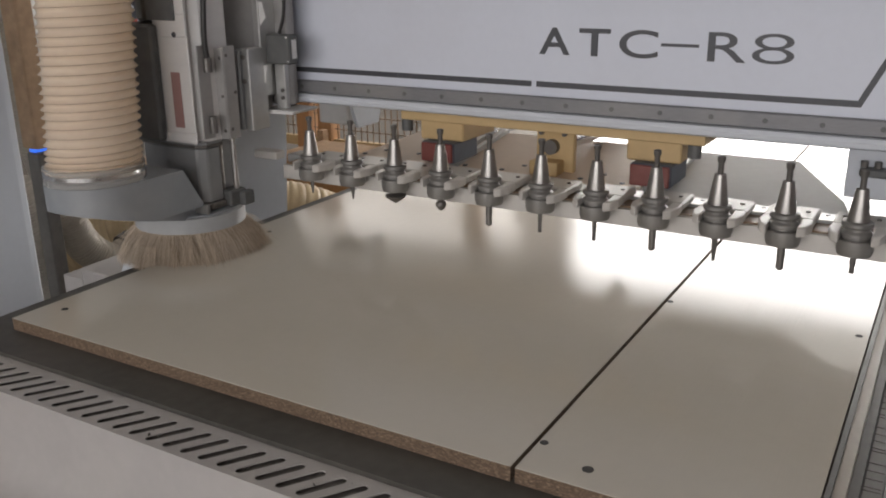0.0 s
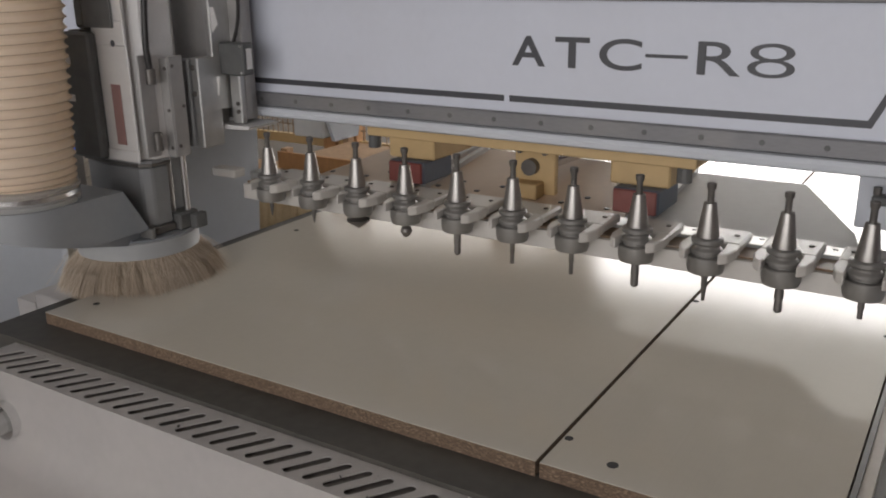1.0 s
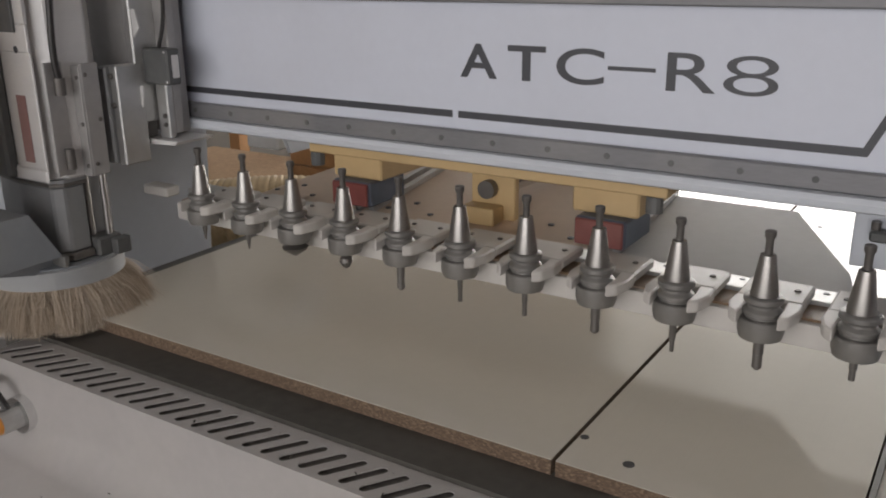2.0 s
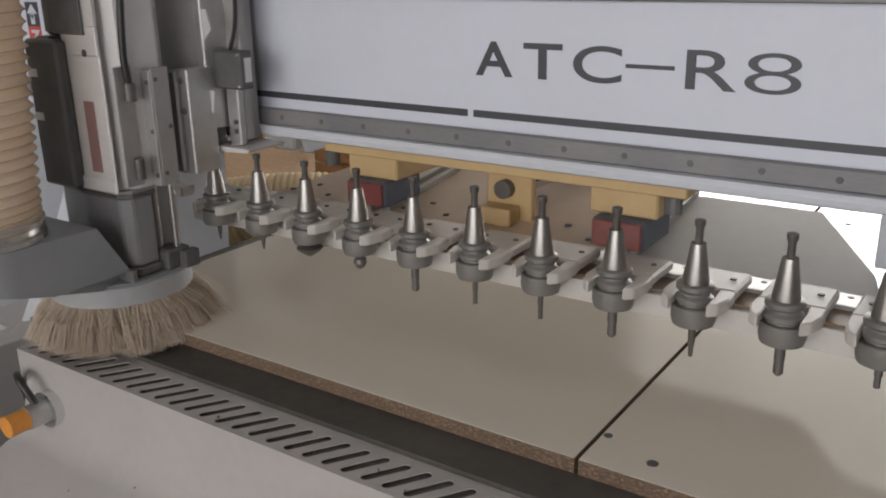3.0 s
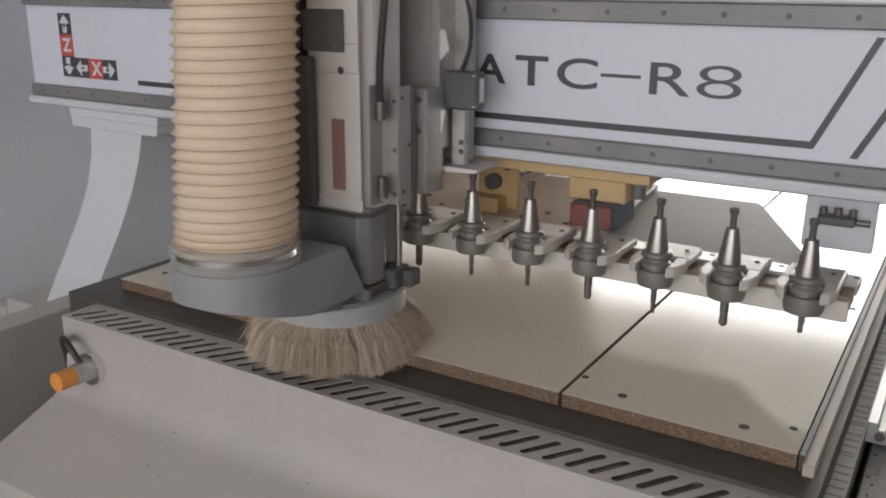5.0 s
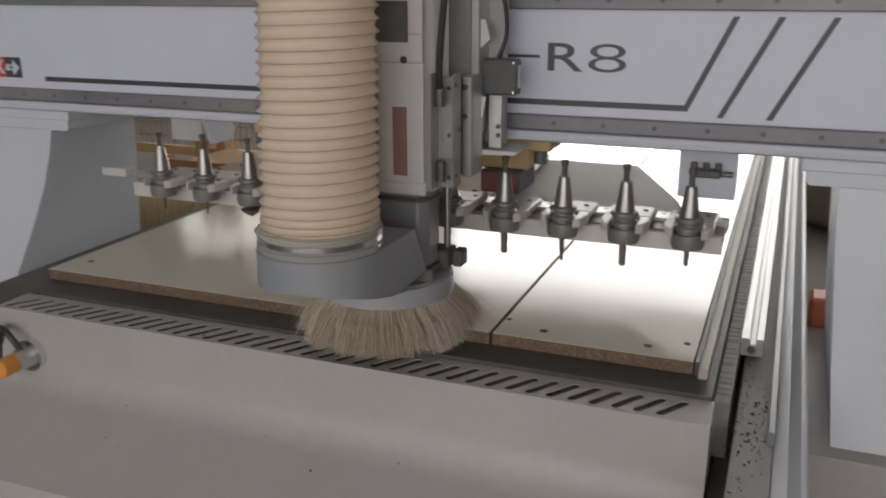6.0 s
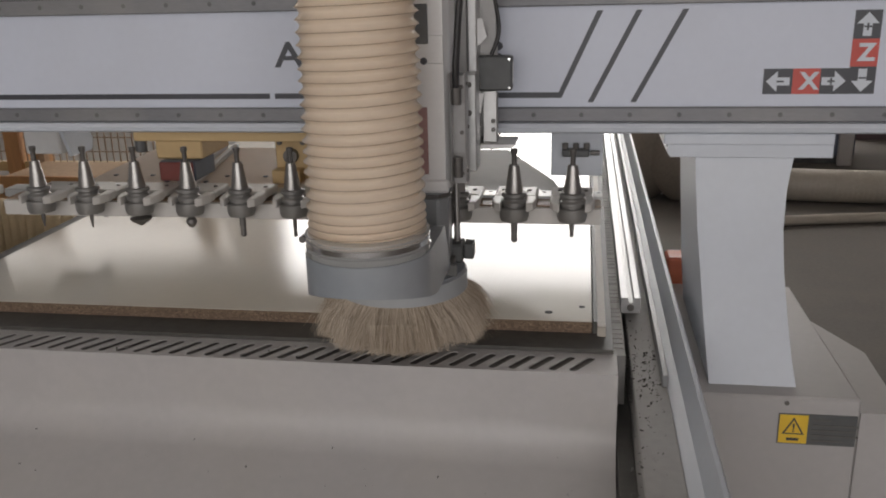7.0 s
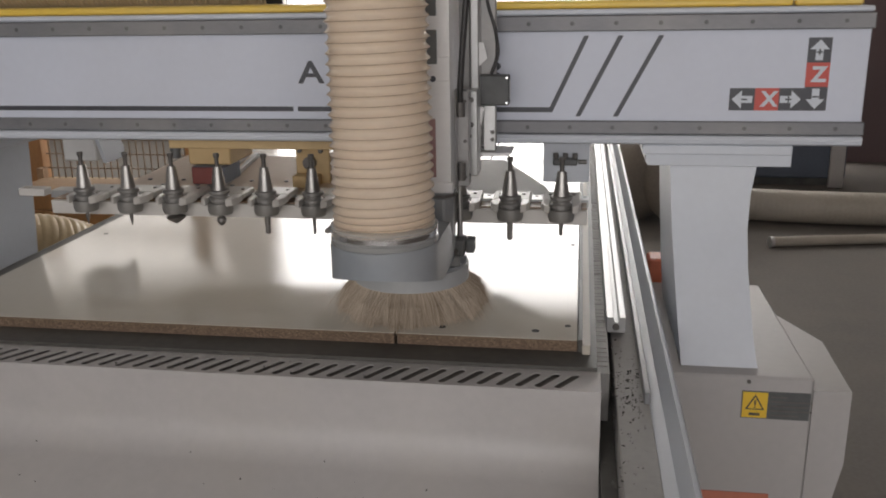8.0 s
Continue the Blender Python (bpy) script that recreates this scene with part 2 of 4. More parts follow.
def lathe(bm, profile, centre, seg=32, flip=None):
    """Turns (radius, height) pairs about a vertical axis through centre; flip: another axis as a matrix."""
    rings = []
    for r, z in profile:
        ring = []
        for i in range(seg):
            a = 2 * math.pi * i / seg
            v = Vector((r * math.cos(a), r * math.sin(a), z))
            if flip:
                v = flip @ v
            ring.append(bm.verts.new(v + Vector(centre)))
        rings.append(ring)
    fs = []
    for lo, hi in zip(rings, rings[1:]):
        for i in range(seg):
            fs.append(bm.faces.new((lo[i], lo[(i + 1) % seg], hi[(i + 1) % seg], hi[i])))
    fs += [bm.faces.new(rings[0][::-1]), bm.faces.new(rings[-1])]
    bmesh.ops.recalc_face_normals(bm, faces=fs)
    return bm


def lathed(*a, **k):
    return lathe(bmesh.new(), *a, **k)


def rod(bm, p, q, r, seg=12, r2=None):
    p, q = Vector(p), Vector(q)
    turn = (q - p).to_track_quat("Z", "Y").to_matrix()
    return lathe(bm, [(r, 0), (r if r2 is None else r2, (q - p).length)], p, seg, turn)


def rodded(*a, **k):
    return rod(bmesh.new(), *a, **k)


def tube(bm, pts, radius, seg=10, rings=None):
    """A bent tube through points; rings: (pitch, depth) of its corrugation."""
    pts = [Vector(p) for p in pts]
    dense = []
    for i in range(len(pts) - 1):
        p0, p1, p2, p3 = pts[max(i - 1, 0)], pts[i], pts[i + 1], pts[min(i + 2, len(pts) - 1)]
        n = max(4, int((p2 - p1).length / (rings[0] / 4 if rings else 0.03)))
        for k in range(n):
            s = k / n
            dense.append(0.5 * (2 * p1 + (p2 - p0) * s + (2 * p0 - 5 * p1 + 4 * p2 - p3) * s * s + (3 * p1 - p0 - 3 * p2 + p3) * s ** 3))
    dense.append(pts[-1])
    up, length, last, loops = Vector((0.3, 0.9, 0.1)).normalized(), 0.0, dense[0], []
    for i, p in enumerate(dense):
        d = (dense[min(i + 1, len(dense) - 1)] - dense[max(i - 1, 0)]).normalized()
        up = (up - d * up.dot(d)).normalized()
        side = d.cross(up)
        length += (p - last).length
        last = p
        r = radius
        if rings:
            r += rings[1] * (abs(math.sin(math.pi * length / rings[0])) ** 0.7 - 0.5)
        loops.append([bm.verts.new(p + (up * math.cos(2 * math.pi * j / seg) + side * math.sin(2 * math.pi * j / seg)) * r) for j in range(seg)])
    fs = []
    for lo, hi in zip(loops, loops[1:]):
        for j in range(seg):
            fs.append(bm.faces.new((lo[j], lo[(j + 1) % seg], hi[(j + 1) % seg], hi[j])))
    fs += [bm.faces.new(loops[0][::-1]), bm.faces.new(loops[-1])]
    bmesh.ops.recalc_face_normals(bm, faces=fs)
    return bm


def tubed(*a, **k):
    return tube(bmesh.new(), *a, **k)


def bolt(bm, x, y, z, r=0.006, h=0.004, face="-y"):
    turn = {"-y": Euler((radians(90), 0, 0)), "z": Euler((0, 0, 0)), "x": Euler((0, radians(90), 0)), "-x": Euler((0, radians(-90), 0))}[face].to_matrix()
    lathe(bm, [(r, -0.001), (r, h * 0.7), (r * 0.8, h)], (x, y, z), 10, turn)
    return bm


def screws(name, spots, r, h, parent, material=None):
    """One small part for each screw head on a face that looks to -y."""
    for x, y, z in spots:
        part(name, bolt(bmesh.new(), x, y, z, r, h), material or STEEL_DARK, parent)


def lettering(name, text, size, material, parent, x, y, z, wide=1.0, depth=0.0008, bold=0.0):
    """Letters on a face that looks to -y; x, z is the text's lower left."""
    cu = bpy.data.curves.new(name, "FONT")
    cu.body, cu.size, cu.extrude, cu.offset = text, size, depth, bold
    ob = bpy.data.objects.new(name, cu)
    scene.collection.objects.link(ob)
    dg = bpy.context.evaluated_depsgraph_get()
    me = bpy.data.meshes.new_from_object(ob.evaluated_get(dg))
    bpy.data.objects.remove(ob)
    bm = bmesh.new()
    bm.from_mesh(me)
    bpy.data.meshes.remove(me)
    x0 = min(v.co.x for v in bm.verts)
    z0 = min(v.co.y for v in bm.verts)
    for v in bm.verts:
        v.co = Vector((x + (v.co.x - x0) * wide, y - v.co.z, z + v.co.y - z0))
    return part(name, bm, material, parent)


# ---- the hall ----


def hall():
    h = HALL
    x0, x1, y0, y1, z1 = h["x0"], h["x1"], h["y0"], h["y1"], h["z1"]
    structure("floor", boxed(x0 - 0.2, x1 + 0.2, y0 - 0.2, y1 + 0.2, -0.2, 0), FLOOR, "dusty grey-brown concrete workshop floor", "floor")
    # back wall with one wide daylight opening and two more for added panes
    bm = bmesh.new()
    wx0, wx1, wz0, wz1 = -2.9, 2.6, 0.9, 3.5
    box(bm, x0, -6.2, y1, y1 + 0.2, 0, z1)
    box(bm, wx1, x1, y1, y1 + 0.2, 0, z1)
    box(bm, wx0, wx1, y1, y1 + 0.2, 0, wz0)
    box(bm, wx0, wx1, y1, y1 + 0.2, wz1, 3.62)
    box(bm, wx0, wx1, y1, y1 + 0.2, 5.7, z1)
    box(bm, -6.2, wx0, y1, y1 + 0.2, 0, wz0)
    box(bm, -6.2, wx0, y1, y1 + 0.2, wz1, z1)
    structure("wall_back", bm, WALL, "pale grey workshop wall with a wide window opening", "wall")
    win = thing("window_1", (0, y1 + 0.1, wz0), "wide bright workshop window with thin mullions", "window", kind="structure")
    for i in range(5):
        xa = wx0 + i * 1.1
        part("pane", boxed(xa + 0.02, xa + 1.08, y1 + 0.12, y1 + 0.13, wz0 + 0.03, wz1 - 0.03), DAY, win)
    for i in range(6):
        xa = wx0 + i * 1.1
        part("mullion", boxed(max(xa - 0.02, wx0), min(xa + 0.02, wx1), y1 + 0.06, y1 + 0.16, wz0, wz1), WHITE, win)
    # unseen glowing band, added so the boards' front reflects more light
    win = thing("upper_glow_band", (0, y1 + 0.1, 3.62), "upper band of glowing panes, unseen and added to brighten the boards", "window", kind="structure")
    for i in range(5):
        xa = wx0 + i * 1.1
        part("pane", boxed(xa + 0.02, xa + 1.08, y1 + 0.12, y1 + 0.13, 3.64, 5.68), UPPER_GLOW if i else UPPER_GLOW_DIM, win)
        part("mullion", boxed(xa - 0.02 if i else xa, xa + 0.02, y1 + 0.06, y1 + 0.16, 3.62, 5.7), WHITE, win)
    # unseen dim panes, added for the weaker reflections on the boards' left
    win = thing("left_glow_panes", (-4.9, y1 + 0.1, wz0), "dim warm glowing panes, unseen and added for the boards' left reflections", "window", kind="structure")
    for i in range(3):
        part("pane", boxed(-6.17 + i * 1.1, -5.1 + i * 1.1, y1 + 0.12, y1 + 0.13, wz0 + 0.03, wz1 - 0.03), DAY_DIM, win)
        part("mullion", boxed(-6.2 + i * 1.1, -6.17 + i * 1.1, y1 + 0.06, y1 + 0.16, wz0, wz1), WHITE, win)
    structure("wall_left", boxed(x0 - 0.2, x0, y0, y1, 0, z1), WALL, "pale grey workshop side wall", "wall")
    structure("wall_right", boxed(x1, x1 + 0.2, y0, y1, 0, z1), WALL_DARK, "dark wine-red sheet metal side wall", "wall")
    bm = bmesh.new()
    box(bm, x0, -2.25, y0 - 0.2, y0, 0, z1)
    box(bm, 2.85, x1, y0 - 0.2, y0, 0, z1)
    box(bm, -2.25, 2.85, y0 - 0.2, y0, 2.95, z1)
    structure("wall_front", bm, WALL, "pale grey workshop front wall with an opening for the added glow", "wall")
    # made-up opening that houses the front fill, never in view
    door = thing("front_glow_opening", (0.3, y0 - 0.1, 0), "unseen glowing opening added behind the camera round the front fill light", "door", kind="structure")
    part("daylight", boxed(-2.24, 2.84, y0 - 0.15, y0 - 0.14, 0.01, 2.94), FRONT_GLOW, door)
    for fx in (-2.245, 2.795):
        part("jamb", boxed(fx, fx + 0.05, y0 - 0.13, y0 - 0.02, 0, 2.94), WHITE, door)
    structure("ceiling", boxed(x0 - 0.2, x1 + 0.2, y0 - 0.2, y1 + 0.2, z1, z1 + 0.2), WALL, "pale workshop ceiling", "ceiling")


hall()


# ---- the router's still base ----
SHEET_L, SHEET_R, SHEET_FAR = -0.925, 0.318, 2.44


def panel(name, x0, x1, y0, y1, z0, z1, holes, label, face):
    """A laminated board: chipboard core, thin laminate skin with dark discs for drilled holes."""
    t = thing(name, (x0, y0, z0), label, "board", "cut laminate panels")
    part("core", boxed(x0, x1, y0, y1, z0, z1 - 0.0012), CHIPBOARD, t, "raw brown particleboard core")
    part("laminate", boxed(x0, x1, y0, y1, z1 - 0.0012, z1, bevel=0.0004), face, t, "warm white melamine face")
    for hx, hy, r in holes:
        # no recess: a thin dark disc gives the hole its shade
        part("drilled_hole_disc", lathed([(r, 0), (r, 0.0004), (r * 0.8, 0.0005)], (hx, hy, z1), 20), HOLE_SHADE, t, "dark disc that stands in for a drilled hole's shade")
    return t


HL = [(-0.881, 0.069, 0.006), (-0.873, 0.583, 0.0055)]
HR = [(0.078, 0.037, 0.007), (0.010, 0.067, 0.0055), (0.245, 0.036, 0.007), (0.301, 0.066, 0.0055), (0.008, 0.595, 0.0055), (0.304, 0.593, 0.0055), (0.081, 1.14, 0.006)]
panel("laminate_panel", SHEET_L, -0.0028, 0, SHEET_FAR, 0.829, 0.85, HL, "large warm white laminate board on the router bed", LAMINATE)
panel("laminate_panel", 0.0028, SHEET_R, 0, SHEET_FAR, 0.829, 0.85, HR, "narrow warm white laminate board cut free by a straight groove", LAMINATE_GRAINED)


def machine_base():
    t = thing("router_base", (-0.3, 0.9, 0), "white steel base of a flatbed wood router", "machine base")
    part("bed", boxed(-1.0, 0.352, -0.065, 2.7, 0.74, 0.8285), DARK_BED, t, "dark grooved vacuum bed")
    part("bed_frame", boxed(-1.05, 0.352, 0.02, 2.75, 0.12, 0.739), WHITE_DUST_SHADE, t)
    # front dust cover, its top pierced by slanted slots
    x0, x1, yf, yb, z = -0.914, 0.357, -0.143, -0.068, 0.822
    bm = bmesh.new()
    fold = []
    for k in range(9):
        a = radians(60 * k / 8)
        fold.append((yf - 0.075 * (1 - math.cos(a)), 0.742 - 0.075 * math.sin(a)))
    fy, fz = fold[-1]
    lip = [(yf - 0.20, 0.614), (yf - 0.206, 0.600), (yf - 0.206, 0.2)]
    outer = [(yf, z - 0.002)] + fold + lip
    inner = [(y + 0.004, zz - 0.003) for y, zz in outer[1:-1]]
    prism(bm, outer + [(yf - 0.202, 0.2)] + inner[::-1] + [(yf + 0.004, z - 0.002)], "x", x0, x1)
    cover = part("front_cover", bm, WHITE_DUST_SHADE, t, "dusty white sheet metal front cover", smooth=True)
    bm = bmesh.new()
    slots, pitch = 39, 0.03124
    sx0 = x0 + 0.0082
    # the top is built from webs between the slots and two edge strips
    ya, yc, dx, r = -0.1345, -0.0795, 0.0268, 0.0068
    box(bm, x0, x1, yf, ya, z - 0.002, z)
    box(bm, x0, x1, yc, yb, z - 0.002, z)
    tilt = math.degrees(math.atan2(dx, yc - ya - 2 * r))

    def slot_side(i, right):
        """One side of a round-ended slanted slot, from its low tip to its high tip."""
        cx = sx0 + i * pitch + 0.0085
        turn = -tilt if right else 180 - tilt - 360
        low = [-90 + (turn + 90) * k / 4 for k in range(5)]
        high = [turn + (90 - (0 if right else 360) - turn) * k / 4 for k in range(5)]
        pts = [(cx + r * math.cos(radians(a)), ya + r + r * math.sin(radians(a))) for a in low]
        return pts + [(cx + dx + r * math.cos(radians(a)), yc - r + r * math.sin(radians(a))) for a in high]

    for i in range(slots + 1):
        before = [(x0, ya), (x0, yc)] if i == 0 else slot_side(i - 1, True)
        after = [(x1, ya), (x1, yc)] if i == slots else slot_side(i, False)
        prism(bm, before + after[::-1], "z", z - 0.002, z)
    part("slotted_top", bm, WHITE_DUST_SHADE, t, "slotted white cover top")
    # raised close to the slots so its dark colour gives their shade
    part("slot_shade_floor", boxed(x0 + 0.004, x1 - 0.004, yf + 0.005, yb - 0.003, 0.60, 0.8165), SLOT_SHADE, t, "dusty dark box close under the slots, their shade put into its colour")
    part("cover_back", boxed(x0, x1, yb, yb + 0.002, 0.75, z), WHITE_DUST_SHADE, t)
    part("end_plate", boxed(x1 - 0.002, x1, yf + 0.005, yb, 0.6, z - 0.003), WHITE_DUST_SHADE, t)
    bm = bmesh.new()
    bolt(bm, 0.335, -0.144, 0.60, 0.005)
    part("cover_screw", bm, STEEL_DARK, t)
    # rail side on the right
    part("wear_strip", boxed(0.3525, 0.375, 0.0, 2.7, 0.7005, 0.7905), CHANNEL, t, "dusty ribbed steel edge strip")
    rib = boxed(0.3463, 0.3722, 0.03, 0.032, 0.7905, 0.7912)
    first = part("rib", rib, STEEL_DARK, t)
    for i in range(1, 64):
        o = new("rib", first.data)
        o.parent, o.location = t, (0, 0.0205 * i + (0.012 if i % 5 == 0 else 0), 0)
    rail = part("guide_rail", prismed([(0.376, 0.775), (0.412, 0.775), (0.412, 0.806), (0.401, 0.806), (0.399, 0.796), (0.391, 0.796), (0.389, 0.806), (0.376, 0.806)], "y", 0.235, 2.7), RAIL, t, "bright grooved aluminium guide rail")
    part("rail_bolt", bolt(bmesh.new(), 0.394, 0.234, 0.787, 0.007), STEEL_DARK, rail)
    part("chip_gutter", boxed(0.3595, 0.3845, -0.5, 2.75, 0.15, 0.70), DARK_BED, t, "dark gutter full of chips")
    part("side_channel", boxed(0.385, 0.440, -0.5, 2.75, 0.15, 0.7645, bevel=0.002), CHANNEL, t, "dusty grey side channel strewn with chips")
    # dark grey strip along the side rail's inner face
    part("inner_strip", boxed(0.431, 0.4402, -0.06, 2.7, 0.7655, 0.786, bevel=0.001), SPINDLE, t, "dark grey strip along the side rail")
    part("side_rail", prismed([(0.4405, 0.30), (0.482, 0.30), (0.482, 0.797), (0.479, 0.800), (0.473, 0.800), (0.460, 0.764), (0.4405, 0.760)], "y", -0.55, 2.75), WHITE, t, "white folded side rail")
    part("side_rail", boxed(-1.12, -1.052, -0.3, 2.75, 0.15, 0.775, bevel=0.002), WHITE_DUST_SHADE, t, "white folded side rail")
    part("guide_rail", boxed(-1.05, -1.015, 0.235, 2.7, 0.76, 0.806, bevel=0.002), ALU, t, "bright aluminium guide rail")
    # legs
    for lx in (-0.95, 0.25):
        for ly in (0.1, 2.5):
            part("leg", boxed(lx - 0.05, lx + 0.05, ly - 0.05, ly + 0.05, 0, 0.12), STEEL_DARK, t)
    return t


machine_base()


# loose edge offcut along the panel
t = thing("edge_strip", (0.325, 0, 0.83), "thin dark-edged offcut strip beside the laminate board", "offcut")
part("strip", boxed(0.3205, 0.327, -0.002, 2.44, 0.829, 0.851), DARK_BED, t)
part("pale_edge", boxed(0.3272, 0.3405, -0.012, 2.44, 0.829, 0.846), PALE_HOSE, t, "pale board edge")


def valve():
    t = thing("air_valve", (-0.835, -0.19, 0.74), "orange capped air valve on the front cover", "valve")
    part("flange", rodded((-0.835, -0.143, 0.741), (-0.835, -0.158, 0.741), 0.030, 24), ALU, t)
    part("body", rodded((-0.835, -0.158, 0.741), (-0.835, -0.19, 0.741), 0.019, 20), ALU_DULL, t)
    part("cap", rodded((-0.835, -0.19, 0.741), (-0.835, -0.222, 0.741), 0.017, 20), BRASS, t, "orange plastic cap")
    part("hose", tubed([(-0.835, -0.17, 0.755), (-0.86, -0.175, 0.79), (-0.895, -0.16, 0.785), (-0.93, -0.13, 0.72), (-0.98, -0.1, 0.6)], 0.006, 10), CABLE, t)


valve()

# ---- the gantry, drawn where it stands at the start ----
YB = 0.664


def gantry():
    t = thing("gantry", (-0.29, 0.78, 0.72), "white bridge of a wood router with grey rails and printed stripes", "gantry")
    x0, x1 = -1.46, 0.853
    beam = part("beam", boxed(x0, x1, YB, 0.94, 1.13, 1.376, bevel=0.002), BEAM, t, "white painted beam")
    for zt, zb in ((1.379, 1.349), (1.173, 1.147)):
        r = part("rail_strip", boxed(x0 + 0.002, x1 + 0.003, YB - 0.012, YB - 0.0005, zb, zt, bevel=0.002), GREY_RAIL, t, "ground grey steel rail")
        n = 27
        for i in range(n):
            bx = x0 + 0.05 + i * (x1 - x0 - 0.1) / (n - 1)
            part("rail_bolt", bolt(bmesh.new(), bx, YB - 0.012, (zt + zb) / 2, 0.0042, 0.0008), BLACK, r)
    part("lower_lip", prismed([(YB - 0.004, 1.1465), (YB - 0.016, 1.1445), (YB - 0.020, 1.138), (YB - 0.018, 1.130), (YB - 0.008, 1.126), (YB + 0.05, 1.126), (YB + 0.05, 1.1295), (YB - 0.004, 1.1295)], "x", x0, x1), WHITE, t, "rounded white lower lip")
    part("top_lip", boxed(x0, x1, YB - 0.008, 1.12, 1.380, 1.391, bevel=0.003), WHITE, t)
    part("yellow_cover", boxed(x0 + 0.05, 0.71, YB + 0.015, 0.9, 1.3915, 1.407, bevel=0.005, seg=2), YELLOW, t, "yellow plastic cable tray cover")
    part("yellow_cap", boxed(0.715, 0.84, YB + 0.02, 0.9, 1.3915, 1.405, bevel=0.004), YELLOW, t)
    # printed frame line and diagonal stripes
    y, d = YB - 0.0012, 0.001

    def stripe(name, pts):
        part(name, prismed(pts, "y", y, y + d), DECAL, beam, "black printed stripe")
    stripe("stripe", [(-1.10, 1.189), (-0.291, 1.189), (-0.291, 1.199), (-1.10, 1.199)])
    stripe("stripe", [(-0.281, 1.189), (0.2565, 1.189), (0.326, 1.340), (0.316, 1.340), (0.251, 1.199), (-0.281, 1.199)])
    for a, b in ((0.303, 0.383), (0.378, 0.461)):
        w = 0.010
        z0 = 1.181
        stripe("diagonal_stripe", [(a, z0), (a + w, z0), (b + w, 1.340), (b, 1.340)])
    # model lettering
    for word, xa, xb in (("A", -0.277, -0.219), ("T", -0.202, -0.145), ("C", -0.129, -0.062), ("R", 0.020, 0.081), ("8", 0.090, 0.153)):
        ob = lettering("lettering", word, 0.066, DECAL, t, xa, y + 0.0008, 1.2475, bold={"8": -0.0008, "C": 0.0005, "R": 0.0002}.get(word, 0.0011))
        xs = [v.co.x for v in ob.data.vertices]
        zs = [v.co.z for v in ob.data.vertices]
        kx, kz = (xb - xa) / (max(xs) - min(xs)), 0.0465 / (max(zs) - min(zs))
        lo, zl = min(xs), min(zs)
        for v in ob.data.vertices:
            v.co.x = lo + (v.co.x - lo) * kx
            v.co.z = zl + (v.co.z - zl) * kz
        tagged(ob, "black printed letter")
    part("printed_dash", prismed([(-0.057, 1.2685), (0.006, 1.2685), (0.006, 1.2735), (-0.057, 1.2735)], "y", y, y + d), DECAL, t, "black printed dash")
    # axis arrows at both ends
    for ex, flip in ((0.602, 1), (-1.165, -1)):
        axis_sign(t, ex, flip)
    # legs and saddles
    for side in (1, -1):
        leg(t, side)
    return t


def mirror_x(x, side):
    return x if side > 0 else -0.603 - x


def arrow(cx, cz, s, way):
    """A block arrow, pointing along way (x, z)."""
    pts = [(-1, -0.35), (0.05, -0.35), (0.05, -0.9), (1, 0), (0.05, 0.9), (0.05, 0.35), (-1, 0.35)]
    return [(cx + s * (a * way[0] - b * way[1]), cz + s * (a * way[1] + b * way[0])) for a, b in pts]


def axis_sign(t, ex, side):
    y, d = YB - 0.0012, 0.001

    def rect(name, xa, xb, za, zb, m, dy=0.0, label=""):
        part(name, boxed(xa, xb, y - dy, y + d - dy, za, zb), m, t, label)
    # lower row: minus arrow, letter, plus arrow; upright column: plus arrow, letter, minus arrow
    if side > 0:
        rx, cxa = ex, ex + 0.139
    else:
        rx, cxa = ex - 0.139, ex - 0.182
    h = 0.0435
    rect("sign_field", rx, rx + 0.048, 1.194, 1.194 + h, DECAL, 0, "black field of the axis sign")
    rect("sign_field", rx + 0.048, rx + 0.093, 1.194, 1.194 + h, RED, 0, "red field of the axis sign")
    rect("sign_field", rx + 0.093, rx + 0.139, 1.194, 1.194 + h, DECAL, 0, "black field of the axis sign")
    rect("sign_field", cxa, cxa + 0.043, 1.194, 1.240, DECAL, 0, "black field of the axis sign")
    rect("sign_field", cxa, cxa + 0.043, 1.240, 1.286, RED, 0, "red field of the axis sign")
    rect("sign_field", cxa, cxa + 0.043, 1.286, 1.333, DECAL, 0, "black field of the axis sign")
    zc = 1.194 + h / 2
    y2 = y - 0.0006
    for cx, cz, way in ((rx + 0.024, zc, (-1, 0)), (rx + 0.115, zc, (1, 0)), (cxa + 0.0215, 1.217, (0, -1)), (cxa + 0.0215, 1.310, (0, 1))):
        part("sign_arrow", prismed(arrow(cx, cz, 0.0195, way), "y", y2, y2 + 0.0005), WHITE, t, "white printed arrow")
        bar = (0.006, 0.0015)
        mx, mz = cx - 0.004 * way[0], cz - 0.004 * way[1]
        part("sign_mark", boxed(mx - bar[0], mx + bar[0], y2 - 0.0005, y2 - 0.0001, mz - bar[1], mz + bar[1]), DECAL, t)
        if way in ((1, 0), (0, 1)):
            part("sign_mark", boxed(mx - bar[1], mx + bar[1], y2 - 0.0006, y2 - 0.0002, mz - bar[0], mz + bar[0]), DECAL, t)
    lettering("sign_letter", "X", 0.040, WHITE, t, rx + 0.058, y2, zc - 0.014, bold=0.0014)
    lettering("sign_letter", "Z", 0.040, WHITE, t, cxa + 0.009, y2, 1.249, bold=0.0014)


